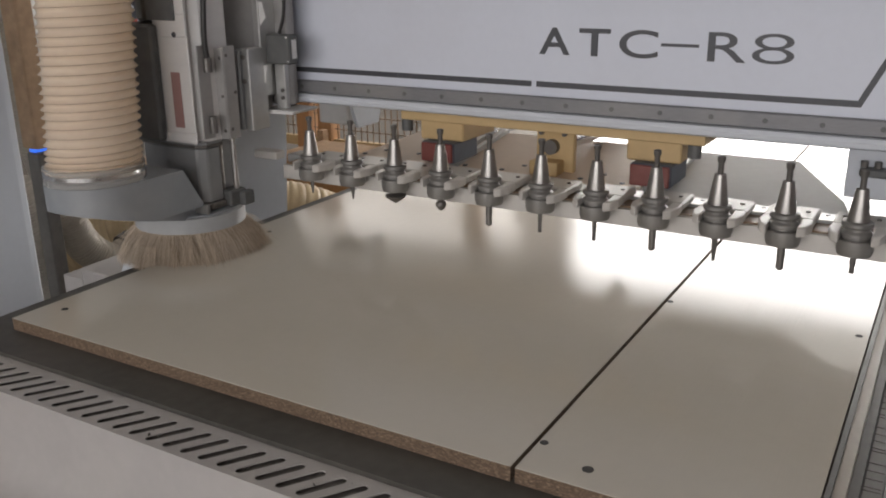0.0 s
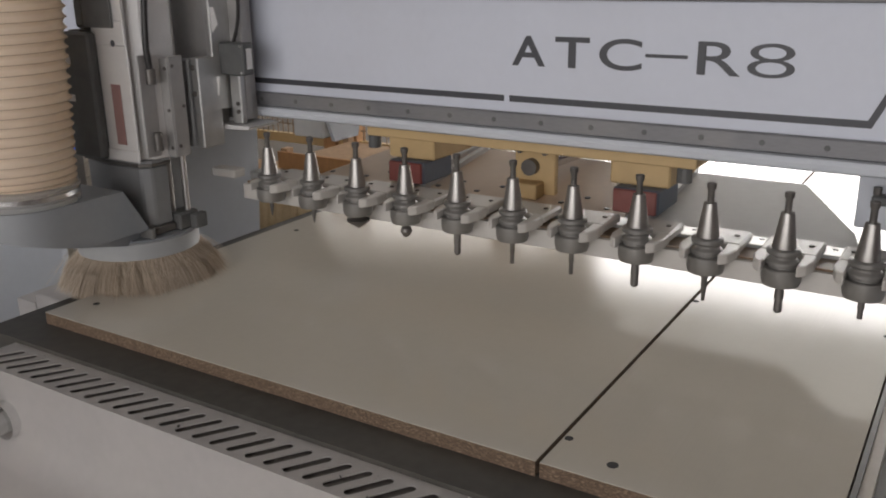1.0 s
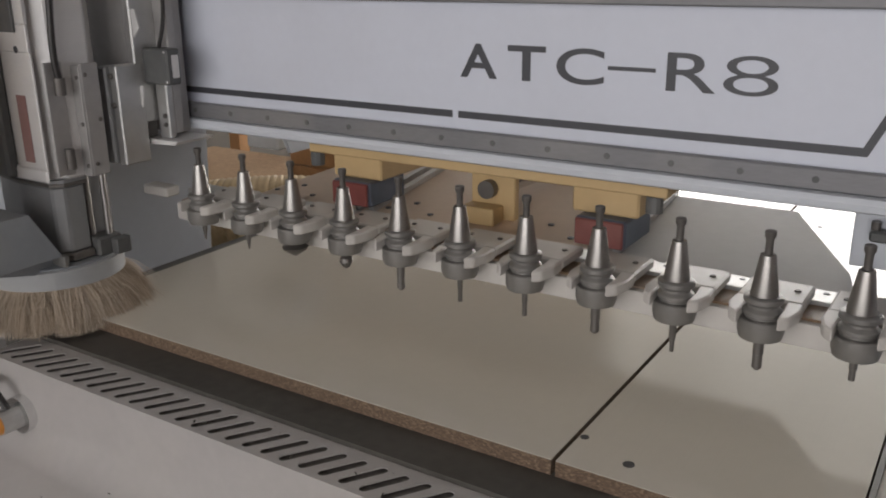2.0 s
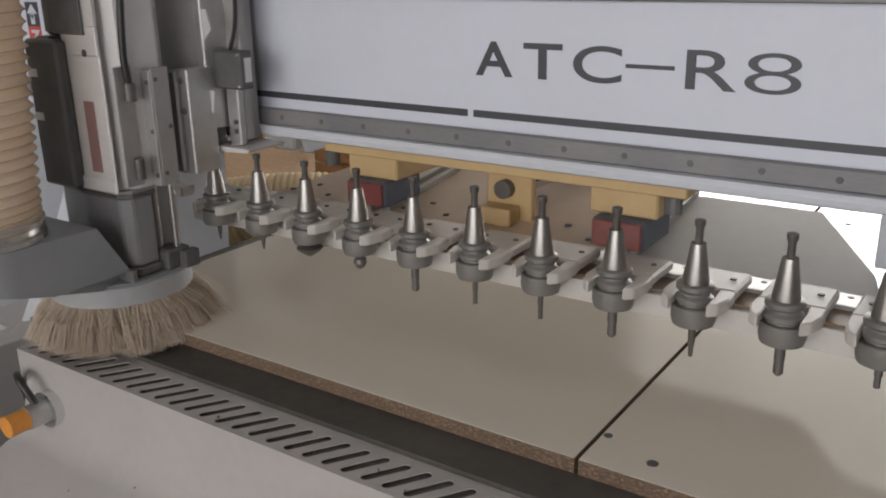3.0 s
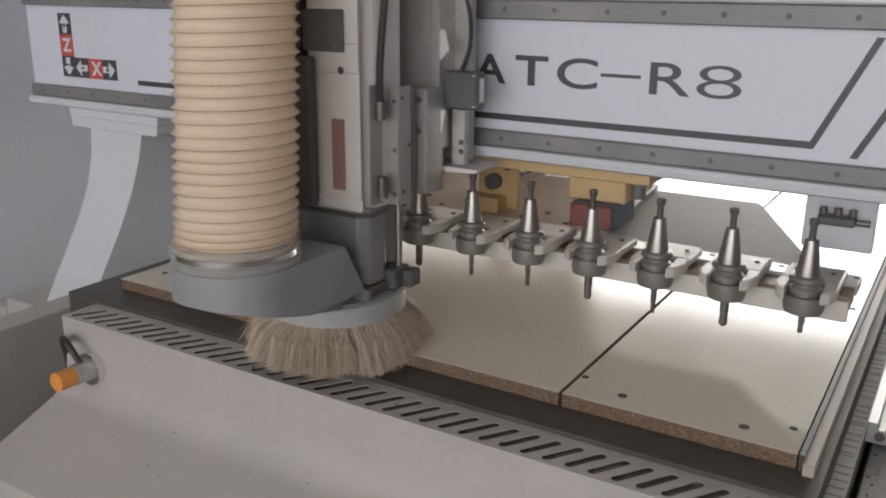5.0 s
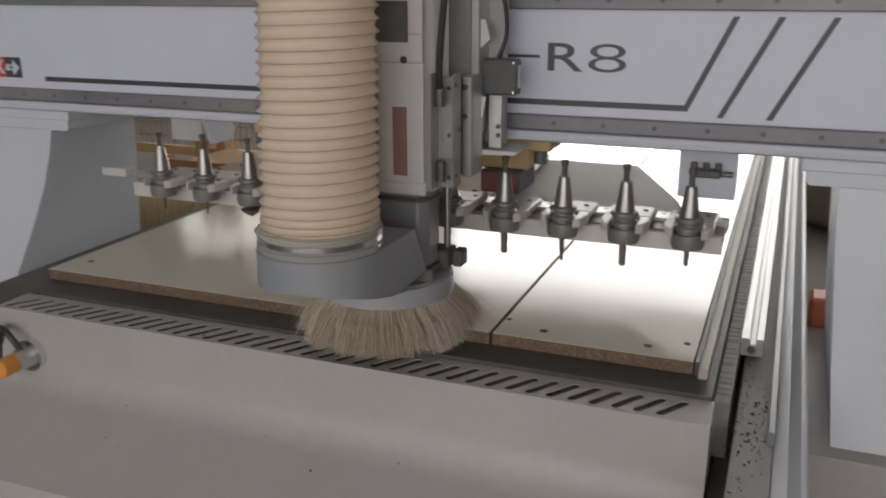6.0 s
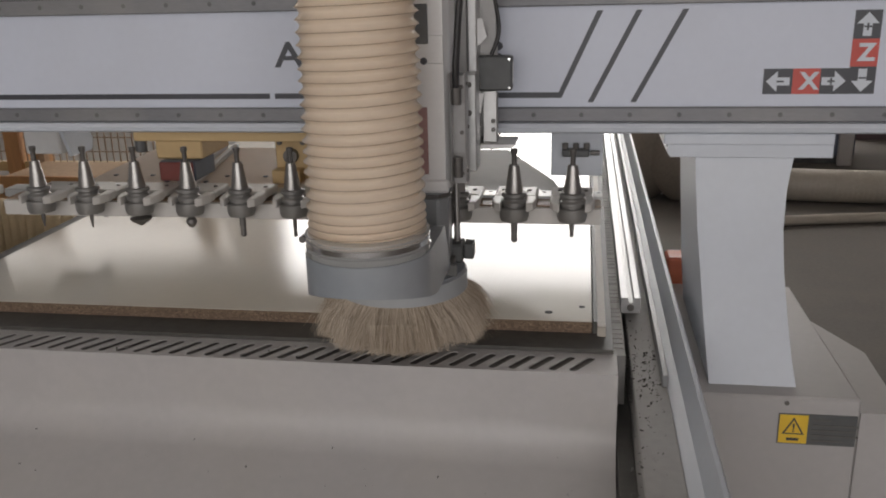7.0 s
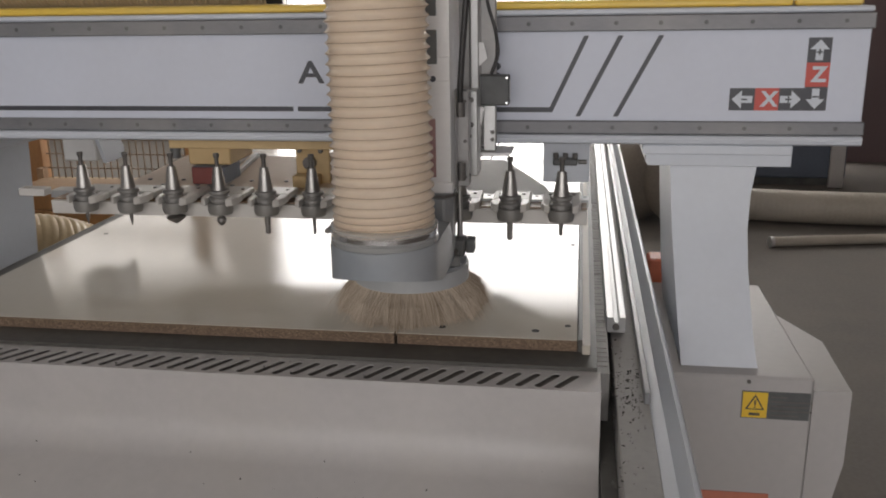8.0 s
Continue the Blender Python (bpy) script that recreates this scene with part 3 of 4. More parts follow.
def leg(t, side):
    def X(*v):
        return sorted(mirror_x(a, side) for a in v)
    a, b = X(0.439, 0.729)
    part("top_plate", boxed(a, b, 0.655, 0.95, 1.106, 1.1255, bevel=0.002), WHITE, t)
    part("head_plate", prismed([(mirror_x(p, side), z) for p, z in ((0.447, 1.1055), (0.729, 1.1055), (0.729, 1.083), (0.452, 1.083), (0.447, 1.09))], "y", 0.660, 0.945), WHITE, t)
    # tapering column
    bm = bmesh.new()
    rows = []
    for z, xa, xb, yf in ((0.716, 0.522, 0.667, 0.500), (0.76, 0.518, 0.660, 0.520), (0.82, 0.513, 0.655, 0.553), (0.89, 0.508, 0.651, 0.592), (0.96, 0.503, 0.650, 0.625), (1.03, 0.499, 0.655, 0.648), (1.0825, 0.496, 0.664, 0.659)):
        rows.append([bm.verts.new((mirror_x(x, side), y, z)) for x, y in ((xa, yf), (xb, yf), (xb, 0.93), (xa, 0.93))])
    fs = [bm.faces.new(rows[0]), bm.faces.new(rows[-1])]
    for lo, hi in zip(rows, rows[1:]):
        fs += [bm.faces.new((lo[i], lo[(i + 1) % 4], hi[(i + 1) % 4], hi[i])) for i in range(4)]
    bmesh.ops.recalc_face_normals(bm, faces=fs)
    part("column", bm, WHITE, t, "white tapering steel column", smooth=True)
    a, b = X(0.478, 0.764)
    # the saddle's dim, warm low light is put into its paint colour
    part("saddle_box", boxed(a, b, 0.462, 1.02, 0.28, 0.7155, bevel=0.004), WHITE_DUST_SHADE, t, "dusty white saddle cover, its low warm shade put into the paint")
    outline = [(mirror_x(p, side), y) for p, y in ((0.7645, 0.4625), (0.833, 0.4625), (0.841, 0.715), (0.779, 0.868), (0.7645, 0.868))]
    part("side_cover", prismed(outline, "z", 0.54, 0.692), WHITE_DUST_SHADE, t, "dusty white bulging side cover, its low warm shade put into the paint")
    bm = prismed(outline, "z", 0.30, 0.54)
    for v in bm.verts:
        if v.co.z < 0.4 and abs(v.co.x + 0.3015) > 1.08:
            v.co.x -= 0.045 * side
    part("side_skirt", bm, WHITE_DUST_SHADE, t, "dusty white tapering skirt, its low warm shade put into the paint")
    screws("cover_screw", ((mirror_x(0.645, side), 0.462, 0.705), (mirror_x(0.488, side), 0.462, 0.700)), 0.004, 0.004, t)
    # thin red sheet imitates a reddish reflection at the saddle's foot
    part("foot_reflection", boxed(*X(0.56, 0.70), 0.4595, 0.4618, 0.36, 0.466), ORANGE_RED, t, "red reflection low on the saddle, put on as a thin panel") if side > 0 else None
    if side > 0:
        part("drive_motor", boxed(0.492, 0.568, 1.021, 1.09, 0.655, 0.775, bevel=0.006), ORANGE_RED, t, "faded red drive motor")
        part("motor_plate", boxed(0.484, 0.575, 1.0205, 1.10, 0.645, 0.6545), WHITE, t)
    else:
        part("rear_bracket", prismed([(0.975, 1.125), (1.06, 1.125), (1.13, 1.03), (1.12, 1.0), (1.03, 1.0)], "x", -0.955, -0.945), WHITE, t, "white bent rear bracket")
        part("rear_unit", boxed(-1.05, -0.956, 1.0, 1.09, 1.01, 1.125, bevel=0.004), GREY_PLATE, t, "grey rear unit")
    # warning label
    if side > 0:
        lx0, lx1, lz0, lz1, y = 0.634, 0.772 - 0.012, 0.629, 0.686, 0.4605
        lab = part("warning_label", boxed(lx0, lx1, y, y + 0.0012, lz0, lz1), BLACK, t, "black and yellow warning label")
        part("yellow_field", boxed(lx0 + 0.002, lx0 + 0.048, y - 0.0006, y - 0.0001, lz0 + 0.002, lz1 - 0.002), WARN, lab)
        cx, cz = lx0 + 0.025, lz0 + 0.031
        part("triangle", prismed([(cx - 0.018, cz - 0.012), (cx + 0.018, cz - 0.012), (cx, cz + 0.02)], "y", y - 0.0011, y - 0.0007), DECAL, lab)
        part("triangle", prismed([(cx - 0.0135, cz - 0.0095), (cx + 0.0135, cz - 0.0095), (cx, cz + 0.0145)], "y", y - 0.0016, y - 0.0012), WARN, lab)
        part("bang", prismed([(cx - 0.002, cz + 0.008), (cx + 0.002, cz + 0.008), (cx + 0.001, cz - 0.003), (cx - 0.001, cz - 0.003)], "y", y - 0.0021, y - 0.0017), DECAL, lab)
        part("bang", boxed(cx - 0.0015, cx + 0.0015, y - 0.0021, y - 0.0017, cz - 0.0075, cz - 0.005), DECAL, lab)
        part("text_bar", boxed(cx - 0.010, cx + 0.010, y - 0.0011, y - 0.0007, lz0 + 0.007, lz0 + 0.012), DECAL, lab)
        for i, wdt in enumerate((0.03, 0.074, 0.07, 0.076, 0.052)):
            part("text_bar", boxed(lx0 + 0.054, lx0 + 0.054 + wdt, y - 0.0006, y - 0.0001, lz1 - 0.012 - i * 0.0095, lz1 - 0.009 - i * 0.0095), STEEL_DARK, lab)


GANTRY = gantry()

# ---- tool rack and its tool holders ----
YT, ZT, XT, PITCH = 0.5953, 1.1085, -0.755, 0.1035


def tool_rack():
    t = thing("tool_rack", (-0.27, 0.7, 1.0), "sliding linear tool rack with white forks under the beam", "tool rack")
    part("front_bar", boxed(-0.86, 0.332, 0.628, 0.640, 0.962, 0.992, bevel=0.001), PLASTIC, t, "pale front bar")
    part("bar_top", boxed(-0.86, 0.332, 0.6405, 0.69, 0.975, 0.9945), RUST, t, "brown stained bar")
    part("long_strip", boxed(-0.90, 0.335, 0.6905, 0.735, 0.983, 1.000, bevel=0.001), ALU_DULL, t, "pale aluminium strip with screw holes")
    # both plates rise gently to the back and have slanted ends
    bm = prismed([(0.7355, 0.984), (0.99, 1.017), (0.99, 1.031), (0.7355, 0.9985)], "x", -0.757, -0.105)
    for v in bm.verts:
        if v.co.x < -0.4:
            v.co.x = -0.757 + (v.co.y - 0.7355) / 0.2545 * 0.063
    plate = part("slide_plate", bm, TAN, t, "dusty tan slide plate with screw holes")
    bm = prismed([(-0.1045, 0.7355), (0.258, 0.7355), (0.239, 0.80), (0.133, 0.985), (-0.1045, 0.985)], "z", 0.985, 0.997)
    for v in bm.verts:
        v.co.z += (v.co.y - 0.7355) * 0.1323
    part("grey_plate", bm, GREY_PLATE, t, "grey plate with a long slanted corner")
    for i in range(8):
        bx = -0.74 + i * 0.085
        for dy in (0.765, 0.80):
            # black disc on the plate for the shade in a screw hole
            part("screw_hole_disc", lathed([(0.0055, -0.002), (0.0055, 0.0012)], (bx + (dy - 0.765), dy, 0.9985 + (dy - 0.7355) * 0.1277), 12), DECAL, plate)
    for i in range(12):
        part("strip_screw", lathed([(0.004, 0), (0.004, 0.0006)], (-0.81 + i * PITCH, 0.722, 1.000), 10), DECAL, t)
    part("end_bracket", boxed(-0.925, -0.862, 0.61, 0.64, 1.005, 1.022, bevel=0.002), PLASTIC, t, "grey end bracket")
    # one fork for each holder
    for i in range(11):
        x = XT + i * PITCH
        f = part("fork_base", boxed(x - 0.039, x + 0.039, 0.628, 0.70, 1.0015, 1.016, bevel=0.003), PLASTIC, t, "white nylon tool fork")
        for s in (-1, 1):
            pts = [(x + s * 0.020, 0.6275), (x + s * 0.039, 0.6275), (x + s * 0.040, 0.600), (x + s * 0.034, 0.576), (x + s * 0.023, 0.566), (x + s * 0.022, 0.578), (x + s * 0.0225, 0.60)]
            part("prong", prismed(pts, "z", 1.0, 1.016, bevel=0.002), PLASTIC, f)
            bm = bmesh.new()
            bolt(bm, x + s * 0.024, 0.668, 1.016, 0.004, 0.002, "z")
            part("fork_screw", bm, STEEL_DARK, f)
    # hanging brackets, slider blocks and air cylinder
    for bx in (-0.515, -0.075):
        b = part("hanger", boxed(bx - 0.05, bx + 0.05, 0.72, 0.86, 1.06, 1.1255, bevel=0.003), MUSTARD, t, "mustard painted hanger block")
        part("slider", boxed(bx - 0.036, bx + 0.040, 0.70, 0.80, 1.018, 1.0595, bevel=0.003), BLUE_DARK, b, "dark slate slider block")
        part("slider_cap", boxed(bx - 0.034, bx + 0.038, 0.694, 0.6995, 1.020, 1.058, bevel=0.002), MAROON, b, "maroon slider end cap")
        for rx in (bx - 0.014, bx + 0.014):
            part("slide_rail", prismed([(0.737, 0.9992), (0.989, 1.0312), (0.988, 1.041), (0.737, 1.009)], "x", rx - 0.0055, rx + 0.0055), RAIL, t, "bright slide rail")
    part("cross_beam", boxed(-0.60, 0.02, 0.70, 0.78, 1.1, 1.1252, bevel=0.002), MUSTARD, t, "mustard cross beam")
    cb = part("cylinder_bracket", boxed(-0.335, -0.255, 0.79, 0.805, 1.002, 1.0995, bevel=0.002), MUSTARD, t, "mustard air cylinder bracket")
    part("bracket_foot", boxed(-0.335, -0.275, 0.755, 0.7895, 1.002, 1.03, bevel=0.002), MUSTARD, cb)
    for dx in (-0.025, 0.025):
        part("bracket_bolt", bolt(bmesh.new(), -0.30 + dx, 0.79, 1.082, 0.006), STEEL_DARK, cb)
    part("cylinder_nose", rodded((-0.30, 0.79, 1.055), (-0.30, 0.775, 1.055), 0.015, 18), STEEL_DARK, cb)
    part("air_cylinder", rodded((-0.30, 0.806, 1.055), (-0.27, 1.15, 1.055), 0.018, 20), ALU, t, "polished air cylinder")
    part("rear_plate", boxed(0.234, 0.336, 0.815, 0.832, 1.012, 1.1255, bevel=0.002), WHITE, t, "white rear guard plate")
    part("sensor", boxed(0.256, 0.310, 0.792, 0.8145, 1.054, 1.069, bevel=0.003), BLACK, t, "black proximity sensor")
    for kx in (0.262, 0.283, 0.304):
        part("sensor_knob", rodded((kx, 0.803, 1.0692), (kx, 0.803, 1.080), 0.006, 12), STEEL_DARK, t)
    part("sensor_plug", rodded((0.311, 0.803, 1.061), (0.330, 0.803, 1.061), 0.005, 12), STEEL_DARK, t)
    for hx in (-0.59, 0.0):
        part("limit_plug", rodded((hx, 0.71, 1.1), (hx, 0.71, 1.077), 0.012, 12), BLACK, t)
    return t


RACK = tool_rack()

BITS = ("v", "v", "dish", "ball", "mill", "thin", "thin", "mill", "thinv", "mill", "short")


def tool_holder(i):
    x = XT + i * PITCH
    t = thing("tool_holder", (x, YT, 0.98), "steel taper tool holder with dark collet nut hung in a fork", "tool holder", "tool holders in the rack")
    z = ZT
    part("pull_stud", lathed([(0.0045, z - 0.028), (0.0045, z - 0.010), (0.0064, z - 0.006), (0.0064, z), (0.0045, z + 0.001)][:5], (x, YT, 0), 20), STEEL_DARK, t, "dark pull stud", smooth=True)
    part("taper", lathed([(0.0085, z - 0.030), (0.0088, z - 0.028), (0.0158, z - 0.074), (0.0158, z - 0.077)], (x, YT, 0), 28), STEEL, t, "machined steel taper", smooth=True)
    part("flange", lathed([(0.0205, z - 0.0775), (0.0225, z - 0.079), (0.0225, z - 0.084), (0.018, z - 0.088), (0.018, z - 0.091), (0.0225, z - 0.095), (0.0225, z - 0.099), (0.0195, z - 0.101), (0.0195, z - 0.104)], (x, YT, 0), 32), NUT, t, "grooved flange", smooth=True)
    part("collet_nut", lathed([(0.0255, z - 0.1045), (0.0268, z - 0.106), (0.0268, z - 0.121), (0.0245, z - 0.129), (0.012, z - 0.1295)], (x, YT, 0), 32), NUT, t, "dark collet nut", smooth=True)
    kind, zb = BITS[i], z - 0.1298
    prof = {"v": [(0.004, zb), (0.004, zb - 0.012), (0.0012, zb - 0.030)], "dish": [(0.006, zb), (0.006, zb - 0.004), (0.0215, zb - 0.009), (0.019, zb - 0.013), (0.003, zb - 0.024)],
            "ball": [(0.005, zb), (0.005, zb - 0.006), (0.0095, zb - 0.010), (0.0105, zb - 0.016), (0.006, zb - 0.024), (0.001, zb - 0.027)],
            "mill": [(0.0062, zb), (0.0062, zb - 0.022), (0.0055, zb - 0.0225), (0.006, zb - 0.039), (0.0035, zb - 0.042)],
            "thin": [(0.0040, zb), (0.0040, zb - 0.020), (0.0034, zb - 0.021), (0.0034, zb - 0.040)],
            "thinv": [(0.0075, zb), (0.0045, zb - 0.010), (0.0042, zb - 0.026), (0.0035, zb - 0.028), (0.0025, zb - 0.044)],
            "short": [(0.0045, zb), (0.0045, zb - 0.016), (0.0036, zb - 0.017), (0.0036, zb - 0.030)]}[kind]
    part("cutter", lathed(prof, (x, YT, 0), 16), STEEL_DARK, t, "dark steel cutter", smooth=True)
    return t


HOLDERS = [tool_holder(i) for i in range(11)]

# ---- spindle carriage, drawn for carriage place 0 and gantry place 0 ----
SX, SY = -0.028, 0.456
HX, HY = -0.0575, 0.2212


def spindle_carriage():
    t = thing("spindle_carriage", (0.0, 0.5, 0.9), "grey router spindle on a sliding carriage", "spindle")
    # back plate on the beam rails and z plate
    part("saddle_plate", boxed(-0.13, 0.075, 0.618, 0.646, 1.125, 1.60, bevel=0.002), PLATE, t, "grey steel saddle plate")
    for z in (1.361, 1.159):
        part("slide_block", boxed(-0.10, 0.060, 0.6465, 0.6515, z - 0.018, z + 0.018), STEEL_DARK, t)
    part("saddle_edge", boxed(0.0555, 0.0905, 0.600, 0.6175, 1.128, 1.60, bevel=0.002), PLATE, t)
    part("way_rail", boxed(0.046, 0.062, 0.552, 0.612, 1.150, 1.60, bevel=0.002), ALU_DULL, t, "dull vertical guide")
    part("z_plate", boxed(-0.125, 0.045, 0.565, 0.600, 1.12, 1.60, bevel=0.003), PLATE, t)
    p = part("cover_strip", boxed(0.026, 0.0535, 0.452, 0.4555, 1.079, 1.254, bevel=0.001), PLATE, t, "grey folded cover strip")
    screws("strip_screw", [(0.0475, 0.452, z) for z in (1.236, 1.163, 1.096)], 0.0034, 0.002, p)
    p = part("cover_strip", boxed(0.0505, 0.054, 0.456, 0.487, 1.079, 1.257, bevel=0.001), PLATE, t, "grey folded cover strip")
    for y, z in ((0.462, 1.240), (0.480, 1.168), (0.464, 1.098)):
        part("strip_screw", bolt(bmesh.new(), 0.054, y, z, 0.0034, 0.002, "x"), STEEL_DARK, p)
    part("strip_core", boxed(0.028, 0.050, 0.456, 0.486, 1.082, 1.25), STEEL_DARK, t)
    part("bearing_body", boxed(0.024, 0.0455, 0.505, 0.564, 1.088, 1.247, bevel=0.003), SPINDLE, t, "dark grey bearing body")
    b = part("bearing_block", boxed(0.046, 0.064, 0.512, 0.564, 1.086, 1.249, bevel=0.002), ALU_DULL, t, "grey bearing block")
    screws("block_screw", [(0.052, 0.512, z) for z in (1.232, 1.185)], 0.005, 0.004, b)
    lim = part("limit_box", boxed(0.052, 0.119, 0.570, 0.599, 1.214, 1.272, bevel=0.003), BLACK, t, "black limit switch box")
    part("box_label", boxed(0.119, 0.1195, 0.580, 0.594, 1.225, 1.262), FACE, lim)
    screws("box_screw", [(dx, 0.570, z) for dx in (0.057, 0.114) for z in (1.219, 1.267)], 0.0025, 0.001, lim, ALU)
    br = part("sensor_bracket", prismed([(0.052, 1.335), (0.070, 1.335), (0.078, 1.305), (0.052, 1.280)], "y", 0.556, 0.559), FACE, t, "pale slotted bracket")
    # thin dark boxes on both brackets stand for the shade in their slots
    part("slot", boxed(0.058, 0.062, 0.5552, 0.5558, 1.295, 1.322), STEEL_DARK, br)
    br = part("sensor_bracket", prismed([(0.052, 1.212), (0.072, 1.212), (0.066, 1.178), (0.052, 1.172)], "y", 0.556, 0.559), FACE, t, "pale slotted bracket")
    part("slot", boxed(0.058, 0.062, 0.5552, 0.5558, 1.184, 1.204), STEEL_DARK, br)
    part("rail_end", boxed(0.066, 0.092, 0.585, 0.599, 1.122, 1.213, bevel=0.002), ALU_DULL, t)
    screws("end_screw", [(0.085, 0.585, z) for z in (1.145, 1.16)], 0.004, 0.004, t)
    part("tray", prismed([(0.035, 1.121), (0.125, 1.121), (0.118, 1.115), (0.035, 1.112)], "y", 0.57, 0.65), FACE, t, "small pale steel tray")
    # spindle motor: eight-sided body with a silver face
    def octo(w, d, c=0.032):
        x0, x1, y0, y1 = SX - w, SX + w, SY - d, SY + d
        return [(x0 + c, y0), (x1 - c, y0), (x1, y0 + c), (x1, y1 - c), (x1 - c, y1), (x0 + c, y1), (x0, y1 - c), (x0, y0 + c)]
    part("motor_body", prismed(octo(0.062, 0.064), "z", 1.078, 1.60, bevel=0.003), FACE, t, "dusty silver motor body")
    part("motor_nose", prismed([(-0.145, 0.412), (-0.070, 0.401), (0.014, 0.401), (0.028, 0.416), (0.028, 0.452), (-0.145, 0.452)], "z", 0.956, 1.066, bevel=0.003), SPINDLE, t, "dark grey spindle nose")
    part("nose_core", prismed([(-0.09, 0.4525), (0.006, 0.4525), (0.006, 0.515), (-0.09, 0.515)], "z", 0.956, 1.070, bevel=0.003), SPINDLE, t)
    part("nose_step", prismed([(-0.149, 0.408), (-0.072, 0.397), (0.016, 0.397), (0.032, 0.414), (0.032, 0.456), (-0.149, 0.456)], "z", 1.0662, 1.0722, bevel=0.001), STEEL_DARK, t, "dark flange over the nose")
    part("nose_top", prismed([(-0.147, 0.410), (-0.071, 0.399), (0.015, 0.399), (0.030, 0.415), (0.030, 0.456), (-0.147, 0.456)], "z", 1.0723, 1.0778), SPINDLE, t)
    part("nose_flange", prismed([(-0.147, 0.409), (-0.072, 0.398), (0.017, 0.398), (0.034, 0.414), (0.034, 0.4525), (-0.147, 0.4525)], "z", 0.9425, 0.9558, bevel=0.002), STEEL_DARK, t, "dark flange under the nose")
    for px in (-0.125, -0.11):
        part("spacer_post", rodded((px, 0.425, 1.0779), (px, 0.425, 1.09), 0.004, 10), STEEL, t)
    part("face_foot", boxed(-0.054, 0.034, 0.3862, 0.3915, 1.0785, 1.0995, bevel=0.003), FACE, t, "pale lower flange")
    part("side_recess", boxed(0.0345, 0.0365, 0.405, 0.436, 1.085, 1.262, bevel=0.0008), PLATE, t, "dark grey side channel")
    part("face_plate", boxed(-0.042, 0.030, 0.388, 0.3935, 1.279, 1.32, bevel=0.001), FACE, t, "silver face plate")
    part("face_plate", boxed(-0.044, 0.030, 0.390, 0.3938, 1.088, 1.2785, bevel=0.001), FACE, t, "silver face plate")
    part("red_label", boxed(-0.020, 0.003, 0.3885, 0.3898, 1.108, 1.213), RED_MARK, t, "faded red strip label")
    # black disc on the face for the shade in its hole
    bm = bmesh.new()
    lathe(bm, [(0.0055, 0), (0.0055, 0.0006)], (0, 0.388, 1.2825), 16, Euler((radians(90), 0, 0)).to_matrix())
    part("face_hole_disc", bm, DECAL, t)
    part("display", boxed(-0.064, 0.008, 0.383, 0.3878, 1.308, 1.366, bevel=0.001), BLACK, t, "dark panel")
    part("display_head", boxed(-0.045, 0.03, 0.3885, 0.3938, 1.3205, 1.60), FACE, t)
    part("display", boxed(-0.064, 0.008, 0.383, 0.3878, 1.389, 1.45, bevel=0.001), BLACK, t, "dark panel")
    # black connector box on the side
    part("connector_box", boxed(-0.128, -0.0905, 0.392, 0.50, 1.076, 1.302, bevel=0.004), BLACK, t, "black connector box")
    part("connector_front", boxed(-0.124, -0.0455, 0.372, 0.3915, 1.080, 1.300, bevel=0.004), BLACK, t, "black terminal cover")
    part("connector_head", boxed(-0.120, -0.092, 0.405, 0.495, 1.303, 1.60, bevel=0.006), BLACK, t)
    for z in (1.245, 1.18):
        part("connector_tag", boxed(-0.1288, -0.1282, 0.41, 0.45, z, z + 0.012), FACE, t)
        part("connector_tag", boxed(-0.121, -0.098, 0.3710, 0.3718, z, z + 0.012), FACE, t)
    # air line and fitting on the body
    part("air_fitting", rodded((0.0445, 0.424, 1.096), (0.0445, 0.424, 1.128), 0.0075, 14), STEEL_DARK, t)
    part("air_line", tubed([(0.043, 0.424, 1.236), (0.044, 0.420, 1.27), (0.048, 0.421, 1.33), (0.056, 0.43, 1.45), (0.05, 0.46, 1.6)], 0.0055, 10), CABLE, t, "black air line")
    part("air_fitting", rodded((0.043, 0.424, 1.212), (0.043, 0.424, 1.238), 0.0085, 14), STEEL_DARK, t)
    part("cable", tubed([(0.082, 0.588, 1.273), (0.095, 0.59, 1.31), (0.088, 0.60, 1.36), (0.07, 0.60, 1.43), (0.06, 0.6, 1.6)], 0.0035, 8), CABLE, t, "thin black cable")
    # guide rods and lift cylinders for the dust shoe
    for rx, ry in ((0.012, 0.466), (0.032, 0.484)):
        part("guide_rod", rodded((rx, ry, 0.9575), (rx, ry, 1.0815), 0.0055, 14), STEEL, t, "polished guide rod", smooth=True)
    part("foot_block", boxed(0.0065, 0.0435, 0.4535, 0.50, 0.9405, 0.972, bevel=0.003), BLACK, t, "black lift foot")
    part("foot_plate", boxed(-0.002, 0.044, 0.386, 0.3965, 0.9405, 0.960, bevel=0.002), BLACK, t)
    part("foot_ear", boxed(0.0437, 0.060, 0.476, 0.505, 0.9405, 0.968, bevel=0.002), BLACK, t)
    return t


CARRIAGE = spindle_carriage()


